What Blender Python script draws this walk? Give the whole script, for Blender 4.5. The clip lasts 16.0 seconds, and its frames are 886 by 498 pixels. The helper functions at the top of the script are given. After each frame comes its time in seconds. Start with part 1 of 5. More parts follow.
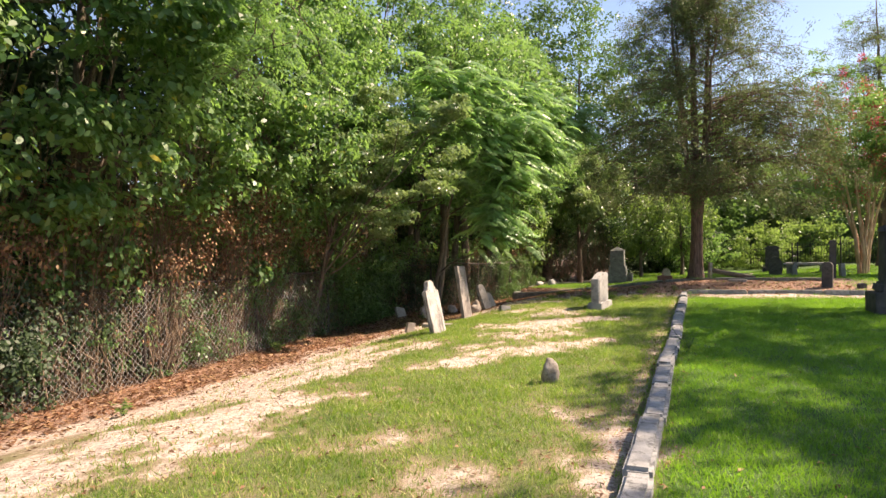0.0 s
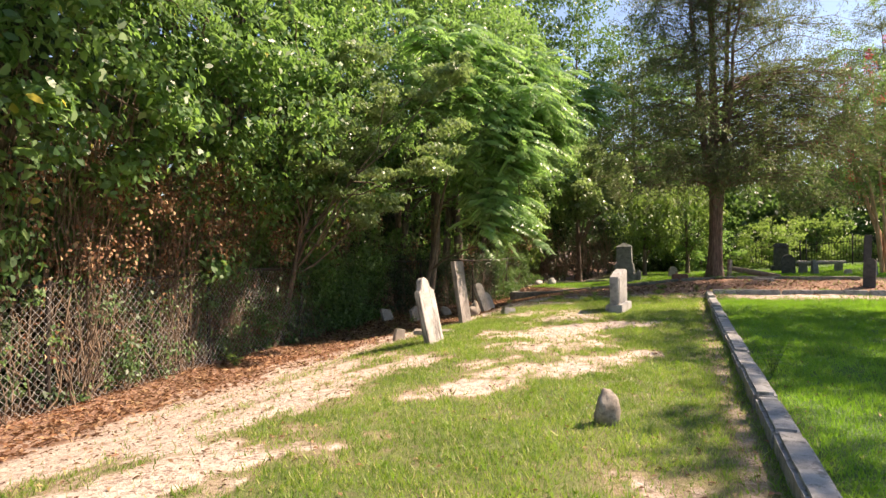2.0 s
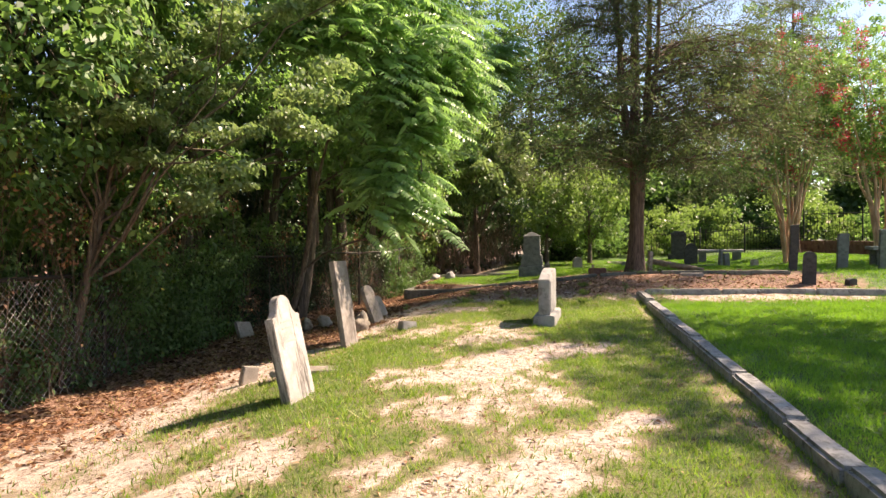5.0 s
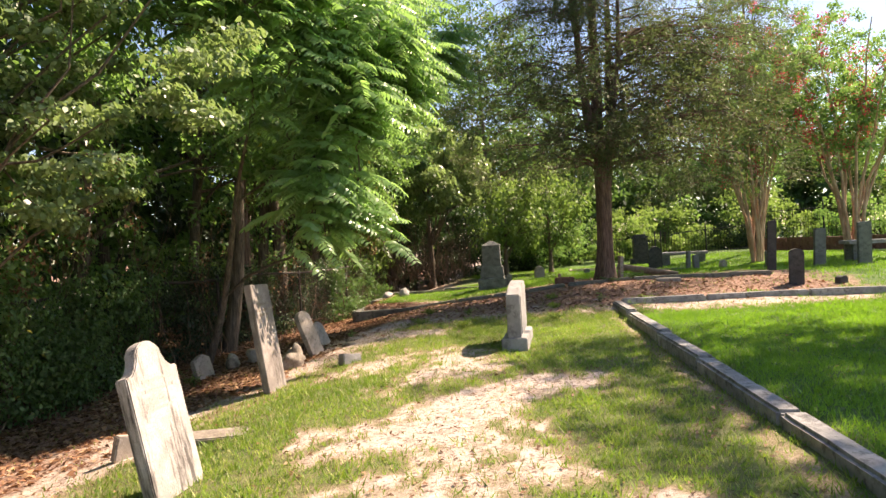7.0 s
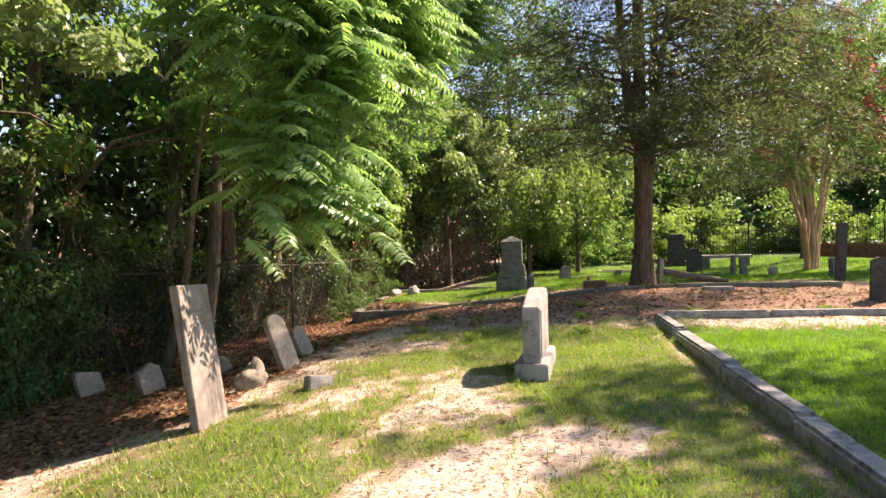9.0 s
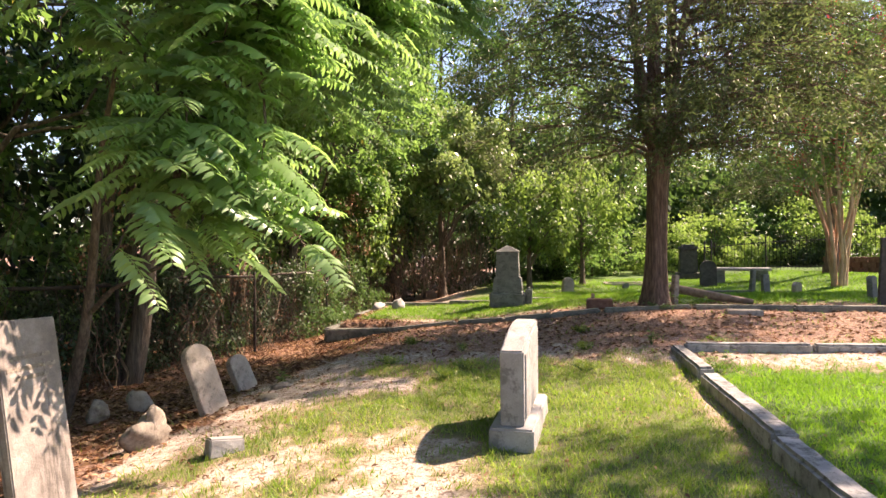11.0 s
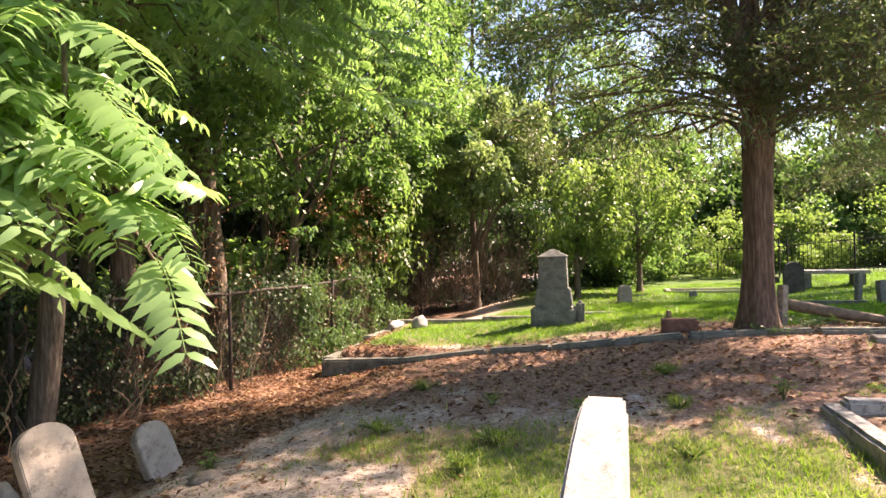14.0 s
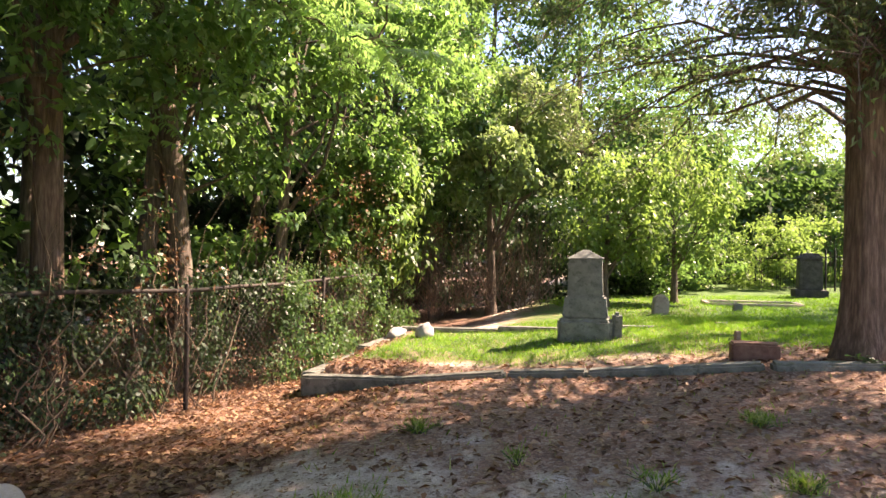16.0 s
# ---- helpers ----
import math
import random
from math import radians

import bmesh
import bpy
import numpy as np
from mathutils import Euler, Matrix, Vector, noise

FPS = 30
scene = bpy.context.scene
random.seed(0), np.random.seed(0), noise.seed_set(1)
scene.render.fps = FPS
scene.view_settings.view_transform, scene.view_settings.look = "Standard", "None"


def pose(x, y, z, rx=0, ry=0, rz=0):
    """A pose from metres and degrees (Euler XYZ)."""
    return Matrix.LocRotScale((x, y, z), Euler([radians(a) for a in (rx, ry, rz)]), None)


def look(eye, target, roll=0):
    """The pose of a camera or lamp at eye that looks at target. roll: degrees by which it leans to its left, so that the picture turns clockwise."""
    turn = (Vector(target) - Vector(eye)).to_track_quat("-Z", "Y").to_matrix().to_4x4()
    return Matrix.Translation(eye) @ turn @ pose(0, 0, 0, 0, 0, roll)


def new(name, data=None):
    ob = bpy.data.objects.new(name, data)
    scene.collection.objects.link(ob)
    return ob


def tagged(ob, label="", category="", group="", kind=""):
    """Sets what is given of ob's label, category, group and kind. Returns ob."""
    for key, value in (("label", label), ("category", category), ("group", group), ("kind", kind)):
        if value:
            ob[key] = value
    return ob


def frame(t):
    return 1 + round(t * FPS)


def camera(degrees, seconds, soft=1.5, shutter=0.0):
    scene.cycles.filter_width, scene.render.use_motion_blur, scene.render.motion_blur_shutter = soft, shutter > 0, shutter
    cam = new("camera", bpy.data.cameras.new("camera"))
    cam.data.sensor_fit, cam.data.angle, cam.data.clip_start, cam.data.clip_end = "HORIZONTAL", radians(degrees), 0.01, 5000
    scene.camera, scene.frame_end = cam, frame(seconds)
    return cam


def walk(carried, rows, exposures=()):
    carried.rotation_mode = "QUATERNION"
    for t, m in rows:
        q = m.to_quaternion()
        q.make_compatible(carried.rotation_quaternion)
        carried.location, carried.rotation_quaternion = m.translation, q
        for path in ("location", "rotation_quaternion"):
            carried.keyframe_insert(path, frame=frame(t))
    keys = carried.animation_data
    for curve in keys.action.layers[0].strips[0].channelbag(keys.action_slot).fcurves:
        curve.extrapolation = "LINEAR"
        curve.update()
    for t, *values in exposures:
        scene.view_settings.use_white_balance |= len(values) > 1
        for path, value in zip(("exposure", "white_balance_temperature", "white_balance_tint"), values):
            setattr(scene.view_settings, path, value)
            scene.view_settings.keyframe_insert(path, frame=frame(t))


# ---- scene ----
cam = camera(71.0, 16.0)
PATH = [
    (0, (-0.142, -0.772, 1.642), (-0.126, 1.228, 1.641), -1.1),
    (0.5, (-0.184, -0.252, 1.59), (-0.166, 1.748, 1.605), -1.7),
    (1, (-0.244, 0.324, 1.578), (-0.227, 2.324, 1.601), -2.0),
    (1.5, (-0.317, 0.945, 1.545), (-0.309, 2.945, 1.564), -2.4),
    (2, (-0.319, 1.566, 1.493), (-0.256, 3.565, 1.489), -0.9),
    (2.5, (-0.353, 2.182, 1.52), (-0.247, 4.179, 1.52), -2.0),
    (3, (-0.409, 2.833, 1.555), (-0.27, 4.828, 1.543), -0.3),
    (3.5, (-0.326, 3.449, 1.59), (-0.139, 5.439, 1.528), -1.0),
    (4, (-0.288, 4.001, 1.602), (-0.037, 5.984, 1.541), -1.5),
    (4.5, (-0.209, 4.604, 1.651), (0.131, 6.574, 1.583), -2.2),
    (5, (-0.051, 5.147, 1.643), (0.374, 7.101, 1.584), -0.8),
    (7.5, (0.651, 7.37, 1.563), (1.226, 9.286, 1.548), -3.6),
    (8, (0.877, 7.872, 1.565), (1.417, 9.797, 1.529), -3.1),
    (10.5, (1.93, 9.879, 1.609), (2.387, 11.826, 1.577), -0.5),
    (11, (2.146, 10.321, 1.668), (2.614, 12.265, 1.646), -0.6),
    (11.5, (2.266, 10.819, 1.635), (2.69, 12.774, 1.608), -1.7),
    (12, (2.41, 11.274, 1.604), (2.808, 13.233, 1.582), -1.3),
    (12.5, (2.566, 11.742, 1.662), (2.964, 13.702, 1.649), -2.2),
    (13, (2.689, 12.209, 1.68), (3.06, 14.175, 1.668), -0.9),
    (13.5, (2.873, 12.646, 1.655), (3.215, 14.617, 1.646), -1.4),
    (14, (3.041, 13.073, 1.682), (3.382, 15.043, 1.673), -1.6),
    (14.5, (3.161, 13.567, 1.676), (3.48, 15.541, 1.661), -1.2),
    (15, (3.354, 14.008, 1.65), (3.656, 15.984, 1.624), -0.6),
    (15.5, (3.424, 14.469, 1.645), (3.742, 16.444, 1.614), -0.1),
    (16, (3.408, 14.989, 1.588), (3.705, 16.967, 1.583), 0.3),
]
EXPOSURES = [(0, 1.32, 7450, 22), (8, 1.5, 7450, 23), (12, 1.84, 7500, 30), (16, 2.2, 7500, 29)]
walk(cam, [(t, look(eye, target, roll)) for t, eye, target, roll in PATH], EXPOSURES)

# ---- light ----
SUN = Vector((0.69, 0.16, 0.71)).normalized()
world = bpy.data.worlds.new("sky")
scene.world = world
world.use_nodes = True
sky = world.node_tree.nodes.new("ShaderNodeTexSky")
sky.sky_type = "NISHITA"
sky.sun_disc = False
sky.sun_elevation = math.asin(SUN.z)
sky.sun_rotation = math.atan2(SUN.x, SUN.y)
sky.air_density, sky.dust_density, sky.ozone_density = 1.0, 0.3, 2.5
world.node_tree.links.new(sky.outputs[0], world.node_tree.nodes["Background"].inputs[0])
world.node_tree.nodes["Background"].inputs[1].default_value = 0.095
sun_data = bpy.data.lights.new("sun", "SUN")
sun_data.energy, sun_data.angle, sun_data.color = 5.0, radians(0.6), (1.0, 0.90, 0.73)
sun = new("sun", sun_data)
sun.matrix_world = Matrix.Translation((30, 10, 40)) @ (-SUN).to_track_quat("-Z", "Y").to_matrix().to_4x4()


# ---- materials ----
def nodes_of(name):
    m = bpy.data.materials.new(name)
    m.use_nodes = True
    t = m.node_tree
    return m, t, t.nodes["Principled BSDF"]


def node(t, kind, **values):
    n = t.nodes.new(kind)
    for k, v in values.items():
        n.inputs[k.replace("_", " ")].default_value = v
    return n


def noise_tex(t, scale, detail=4.0, rough=0.6, space="Object"):
    c = t.nodes.new("ShaderNodeTexCoord")
    n = node(t, "ShaderNodeTexNoise", Scale=scale, Detail=detail, Roughness=rough)
    t.links.new(c.outputs[space], n.inputs["Vector"])
    return n


def ramp(t, source, stops):
    r = t.nodes.new("ShaderNodeValToRGB")
    e = r.color_ramp.elements
    while len(e) < len(stops):
        e.new(0.5)
    for el, (p, c) in zip(e, stops):
        el.position, el.color = p, (*c, 1.0)
    t.links.new(source, r.inputs[0])
    return r


def mix(t, fac, a, b, mode="MIX"):
    m = t.nodes.new("ShaderNodeMix")
    m.data_type, m.blend_type = "RGBA", mode
    for sock, v in ((m.inputs[0], fac), (m.inputs[6], a), (m.inputs[7], b)):
        if isinstance(v, (int, float)):
            sock.default_value = v
        elif isinstance(v, tuple):
            sock.default_value = (*v, 1.0)
        else:
            t.links.new(v, sock)
    return m.outputs[2]


def bump(t, b, height, strength, distance):
    n = t.nodes.new("ShaderNodeBump")
    n.inputs["Strength"].default_value, n.inputs["Distance"].default_value = strength, distance
    t.links.new(height, n.inputs["Height"])
    t.links.new(n.outputs[0], b.inputs["Normal"])


def stone_material(name, dark, mid, light, scale=6.0, spots=(0.03, 0.03, 0.028), spot_amount=0.6, rough=0.85, streak=0.0):
    m, t, b = nodes_of(name)
    big = noise_tex(t, scale, 6.0, 0.65)
    col = ramp(t, big.outputs[0], [(0.3, dark), (0.5, mid), (0.7, light)]).outputs[0]
    lich = noise_tex(t, scale * 2.3, 8.0, 0.75)
    if streak:
        mp = node(t, "ShaderNodeMapping", Scale=(1.0, 1.0, 0.12))
        c = t.nodes.new("ShaderNodeTexCoord")
        t.links.new(c.outputs["Object"], mp.inputs[0])
        t.links.new(mp.outputs[0], lich.inputs["Vector"])
    spot = ramp(t, lich.outputs[0], [(0.52, (0, 0, 0)), (0.62, (1, 1, 1))]).outputs[0]
    sc = t.nodes.new("ShaderNodeMath")
    sc.operation = "MULTIPLY"
    sc.inputs[1].default_value = spot_amount
    t.links.new(spot, sc.inputs[0])
    col = mix(t, sc.outputs[0], col, spots)
    fine = noise_tex(t, 120.0, 3.0, 0.7)
    col = mix(t, 0.35, col, ramp(t, fine.outputs[0], [(0.3, (0.35, 0.35, 0.35)), (0.7, (1, 1, 1))]).outputs[0], "MULTIPLY")
    t.links.new(col, b.inputs["Base Color"])
    b.inputs["Roughness"].default_value = rough
    mid_n = noise_tex(t, 35.0, 6.0, 0.7)
    bump(t, b, mid_n.outputs[0], 0.6, 0.012)
    return m


def leaf_material(name, dark, mid, light, through_col, rough=0.45, glow=0.5, spread=(0.15, 0.55, 0.95), extra=()):
    """Leaves: each one its own shade, a waxy face, and light coming through."""
    m, t, b = nodes_of(name)
    g = t.nodes.new("ShaderNodeNewGeometry")
    col = ramp(t, g.outputs["Random Per Island"], [*zip(spread, (dark, mid, light)), *extra]).outputs[0]
    big = noise_tex(t, 0.9, 3.0, 0.6)
    tone = ramp(t, big.outputs[0], [(0.35, (0.68, 0.72, 0.62)), (0.68, (1.15, 1.1, 1.0))]).outputs[0]
    col = mix(t, 1.0, col, tone, "MULTIPLY")
    t.links.new(col, b.inputs["Base Color"])
    b.inputs["Roughness"].default_value = rough
    b.inputs["Specular IOR Level"].default_value = 0.42
    tr = t.nodes.new("ShaderNodeBsdfTranslucent")
    t.links.new(mix(t, 1.0, tone, through_col, "MULTIPLY"), tr.inputs[0])
    mx = t.nodes.new("ShaderNodeMixShader")
    mx.inputs[0].default_value = glow
    t.links.new(b.outputs[0], mx.inputs[1])
    t.links.new(tr.outputs[0], mx.inputs[2])
    t.links.new(mx.outputs[0], t.nodes["Material Output"].inputs[0])
    return m


def bark_material(name, dark, mid, light, stretch=0.12, scale=30.0):
    m, t, b = nodes_of(name)
    c = t.nodes.new("ShaderNodeTexCoord")
    mp = node(t, "ShaderNodeMapping", Scale=(1.0, 1.0, stretch))
    t.links.new(c.outputs["Object"], mp.inputs[0])
    n = node(t, "ShaderNodeTexNoise", Scale=scale, Detail=6.0, Roughness=0.65)
    t.links.new(mp.outputs[0], n.inputs["Vector"])
    col = ramp(t, n.outputs[0], [(0.32, dark), (0.5, mid), (0.68, light)]).outputs[0]
    big = noise_tex(t, 2.0, 3.0)
    col = mix(t, 0.5, col, ramp(t, big.outputs[0], [(0.35, (0.5, 0.48, 0.45)), (0.65, (1, 1, 1))]).outputs[0], "MULTIPLY")
    t.links.new(col, b.inputs["Base Color"])
    b.inputs["Roughness"].default_value = 0.9
    bump(t, b, n.outputs[0], 0.9, 0.03)
    return m


def plain_material(name, a, bcol, scale=20.0, rough=0.6, metal=0.0, relief=0.003):
    m, t, b = nodes_of(name)
    n = noise_tex(t, scale, 5.0, 0.65)
    t.links.new(ramp(t, n.outputs[0], [(0.35, a), (0.68, bcol)]).outputs[0], b.inputs["Base Color"])
    b.inputs["Roughness"].default_value, b.inputs["Metallic"].default_value = rough, metal
    bump(t, b, n.outputs[0], 0.5, relief)
    return m


def ground_material():
    """Grass floor, bare sand and leaf litter, mixed by the cover laid on the sheet."""
    m, t, b = nodes_of("ground_cover")

    def cover(name):
        a = t.nodes.new("ShaderNodeAttribute")
        a.attribute_name = name
        return a.outputs["Fac"]

    n1, n2, n3 = noise_tex(t, 1.3, 5.0), noise_tex(t, 9.0, 6.0, 0.7), noise_tex(t, 70.0, 4.0, 0.7)
    n4 = noise_tex(t, 18.0, 8.0, 0.8)
    sand = ramp(t, n2.outputs[0], [(0.3, (0.36, 0.27, 0.215)), (0.5, (0.60, 0.495, 0.43)), (0.68, (0.77, 0.675, 0.61))]).outputs[0]
    sand = mix(t, 0.6, sand, ramp(t, n3.outputs[0], [(0.35, (0.5, 0.44, 0.38)), (0.6, (1, 1, 1))]).outputs[0], "MULTIPLY")
    turf = ramp(t, n2.outputs[0], [(0.3, (0.055, 0.085, 0.018)), (0.5, (0.105, 0.15, 0.03)), (0.72, (0.24, 0.22, 0.095))]).outputs[0]
    turf = mix(t, 0.5, turf, ramp(t, n3.outputs[0], [(0.3, (0.35, 0.35, 0.3)), (0.65, (1.1, 1.1, 1.0))]).outputs[0], "MULTIPLY")
    lush = ramp(t, n3.outputs[0], [(0.3, (0.03, 0.07, 0.010)), (0.55, (0.065, 0.145, 0.018)), (0.75, (0.12, 0.20, 0.035))]).outputs[0]
    turf = mix(t, cover("lush"), turf, lush)
    litter = ramp(t, n3.outputs[0], [(0.3, (0.13, 0.07, 0.05)), (0.5, (0.29, 0.165, 0.12)), (0.7, (0.43, 0.28, 0.215))]).outputs[0]
    litter = mix(t, 0.6, litter, ramp(t, n1.outputs[0], [(0.3, (0.6, 0.55, 0.5)), (0.65, (1.1, 1.0, 0.95))]).outputs[0], "MULTIPLY")

    def edge(value, tex, low, high):
        s = t.nodes.new("ShaderNodeMath")
        s.operation = "ADD"
        t.links.new(value, s.inputs[0])
        k = t.nodes.new("ShaderNodeMath")
        k.operation = "MULTIPLY_ADD"
        k.inputs[1].default_value, k.inputs[2].default_value = 1.5, -0.75
        t.links.new(tex, k.inputs[0])
        t.links.new(k.outputs[0], s.inputs[1])
        r = t.nodes.new("ShaderNodeMapRange")
        r.inputs[1].default_value, r.inputs[2].default_value = low, high
        t.links.new(s.outputs[0], r.inputs[0])
        return r.outputs[0]

    # fallen leaves and crumbs, one colour to each flake
    def flakes(scale, stops, warp):
        vo = t.nodes.new("ShaderNodeTexVoronoi")
        vo.inputs["Scale"].default_value = scale
        co = t.nodes.new("ShaderNodeTexCoord")
        wn = noise_tex(t, scale * 0.8, 3.0)
        off = t.nodes.new("ShaderNodeVectorMath")
        off.operation = "MULTIPLY_ADD"
        off.inputs[1].default_value = (warp, warp, 0.0)
        t.links.new(wn.outputs["Color"], off.inputs[0])
        t.links.new(co.outputs["Object"], off.inputs[2])
        t.links.new(off.outputs[0], vo.inputs["Vector"])
        sp = t.nodes.new("ShaderNodeSeparateColor")
        t.links.new(vo.outputs["Color"], sp.inputs[0])
        return ramp(t, sp.outputs[0], stops).outputs[0], vo.outputs["Distance"]

    leafy, leafy_edge = flakes(34.0, [(0.05, (0.05, 0.026, 0.018)), (0.3, (0.16, 0.08, 0.05)), (0.55, (0.30, 0.155, 0.09)), (0.78, (0.44, 0.27, 0.17)), (0.97, (0.56, 0.44, 0.34))], 0.03)
    litter = mix(t, 0.42, litter, leafy)
    crumb, crumb_edge = flakes(42.0, [(0.0, (0.20, 0.13, 0.09)), (0.13, (0.32, 0.23, 0.16)), (0.2, (1.0, 1.0, 1.0)), (0.8, (1.0, 0.98, 0.95)), (1.0, (1.2, 1.18, 1.12))], 0.02)
    sand = mix(t, 0.75, sand, crumb, "MULTIPLY")
    thatch = ramp(t, n3.outputs[0], [(0.3, (0.13, 0.095, 0.05)), (0.5, (0.24, 0.185, 0.10)), (0.72, (0.36, 0.29, 0.18))]).outputs[0]
    col = mix(t, edge(cover("turf"), n4.outputs[0], 0.12, 0.5), sand, thatch)
    col = mix(t, edge(cover("turf"), n2.outputs[0], 0.45, 0.9), col, turf)
    col = mix(t, edge(cover("litter"), n4.outputs[0], 0.25, 0.75), col, litter)
    t.links.new(col, b.inputs["Base Color"])
    b.inputs["Roughness"].default_value = 0.95
    h = mix(t, 0.35, n2.outputs[0], n3.outputs[0])
    bump(t, b, h, 0.9, 0.05)
    return m


M_GROUND = ground_material()
M_MARBLE = stone_material("weathered_marble", (0.25, 0.235, 0.22), (0.36, 0.345, 0.33), (0.47, 0.455, 0.435), 3.0, (0.10, 0.095, 0.085), 0.6)
M_SLATE = stone_material("weathered_brown_slab", (0.28, 0.245, 0.225), (0.43, 0.39, 0.36), (0.61, 0.57, 0.54), 4.0, (0.07, 0.06, 0.052), 0.9, streak=1.0)
M_HEAD = stone_material("brown_grey_headstone", (0.29, 0.24, 0.20), (0.42, 0.36, 0.305), (0.55, 0.48, 0.42), 3.5, (0.10, 0.09, 0.08), 0.6)
M_FIELD = stone_material("fieldstone", (0.15, 0.12, 0.095), (0.28, 0.235, 0.19), (0.44, 0.39, 0.33), 9.0, (0.07, 0.06, 0.05), 0.6)
M_TALL = stone_material("brown_grey_slab", (0.17, 0.14, 0.125), (0.28, 0.24, 0.215), (0.44, 0.40, 0.365), 4.0, (0.06, 0.05, 0.043), 0.7, streak=1.0)
M_KERB = stone_material("granite_kerb", (0.20, 0.195, 0.19), (0.33, 0.325, 0.315), (0.47, 0.465, 0.45), 4.0, (0.055, 0.055, 0.05), 0.75)
M_WALL = stone_material("mossy_kerb_wall", (0.10, 0.105, 0.085), (0.19, 0.19, 0.16), (0.33, 0.315, 0.27), 3.0, (0.05, 0.055, 0.035), 0.75)
M_MONU = stone_material("dark_granite", (0.13, 0.135, 0.12), (0.20, 0.205, 0.185), (0.28, 0.285, 0.255), 5.0, (0.06, 0.062, 0.05), 0.6)
M_DARK = stone_material("blackened_stone", (0.045, 0.042, 0.043), (0.075, 0.07, 0.07), (0.12, 0.115, 0.112), 5.0, (0.02, 0.02, 0.02), 0.6)
M_CEDAR_BARK = bark_material("cedar_bark", (0.075, 0.046, 0.034), (0.17, 0.105, 0.078), (0.30, 0.205, 0.155))
M_BARK = bark_material("grey_brown_bark", (0.06, 0.045, 0.035), (0.14, 0.105, 0.08), (0.25, 0.20, 0.155))
M_MYRTLE_BARK = bark_material("smooth_tan_bark", (0.40, 0.23, 0.15), (0.60, 0.38, 0.26), (0.72, 0.53, 0.40), 0.2, 12.0)
M_VINE = plain_material("dry_vine", (0.095, 0.064, 0.044), (0.27, 0.19, 0.13), 6.0, 0.9)
M_LEAF = leaf_material("broad_leaf", (0.044, 0.108, 0.042), (0.09, 0.185, 0.072), (0.20, 0.30, 0.135), (0.30, 0.54, 0.13), 0.40, 0.40, extra=((0.985, (0.20, 0.30, 0.135)), (0.99, (0.50, 0.40, 0.06))))
M_PRIVET = leaf_material("glossy_small_leaf", (0.11, 0.17, 0.085), (0.175, 0.25, 0.13), (0.27, 0.34, 0.195), (0.36, 0.52, 0.17), 0.36, 0.34)
M_LEAF_FAR = leaf_material("sunlit_leaf", (0.065, 0.125, 0.042), (0.125, 0.205, 0.065), (0.23, 0.30, 0.105), (0.34, 0.53, 0.12), 0.5, 0.42)
# Shade is put into this leaf colour; it darkens hollows under and behind trees.
M_SHADED_LEAF = leaf_material("shaded_leaf", (0.02, 0.042, 0.020), (0.035, 0.068, 0.030), (0.065, 0.105, 0.045), (0.06, 0.13, 0.04), 0.5, 0.28)
M_IVY = leaf_material("ivy_leaf", (0.036, 0.08, 0.034), (0.066, 0.13, 0.055), (0.13, 0.20, 0.085), (0.18, 0.34, 0.08), 0.42, 0.36)
M_FROND = leaf_material("compound_leaflet", (0.13, 0.24, 0.10), (0.20, 0.33, 0.155), (0.30, 0.43, 0.23), (0.42, 0.72, 0.20), 0.34, 0.42)
M_CEDAR = leaf_material("cedar_spray", (0.055, 0.08, 0.045), (0.10, 0.135, 0.07), (0.18, 0.21, 0.105), (0.21, 0.29, 0.10), 0.5, 0.38)
M_DEAD = leaf_material("dead_leaf", (0.11, 0.05, 0.03), (0.27, 0.13, 0.075), (0.50, 0.33, 0.21), (0.25, 0.12, 0.06), 0.7, 0.2)
M_PINK = leaf_material("crimson_blossom", (0.45, 0.02, 0.06), (0.62, 0.05, 0.12), (0.75, 0.14, 0.20), (0.7, 0.08, 0.14), 0.6)
M_GRASS = leaf_material("grass_blade", (0.075, 0.16, 0.02), (0.145, 0.275, 0.035), (0.52, 0.46, 0.22), (0.36, 0.56, 0.07), 0.5, 0.40, (0.1, 0.44, 0.80))
M_LAWN = leaf_material("lawn_blade", (0.06, 0.17, 0.016), (0.11, 0.27, 0.026), (0.23, 0.36, 0.06), (0.30, 0.60, 0.045), 0.5, 0.42, (0.1, 0.5, 0.92))
M_IRON = plain_material("black_iron", (0.015, 0.015, 0.016), (0.035, 0.033, 0.032), 30.0, 0.5, 0.6)
M_RUST = plain_material("rusty_pipe", (0.03, 0.025, 0.022), (0.08, 0.06, 0.05), 25.0, 0.7, 0.5)
M_WIRE = plain_material("galvanised_wire", (0.30, 0.29, 0.28), (0.55, 0.54, 0.52), 40.0, 0.5, 0.3, 0.001)
M_WOOD = plain_material("grey_wood", (0.15, 0.11, 0.08), (0.30, 0.23, 0.17), 14.0, 0.85)
M_BRICK = plain_material("old_brick", (0.13, 0.06, 0.042), (0.22, 0.12, 0.085), 12.0, 0.9, 0.0, 0.006)
M_ROAD = plain_material("pale_road", (0.22, 0.215, 0.21), (0.34, 0.33, 0.32), 8.0, 0.9)


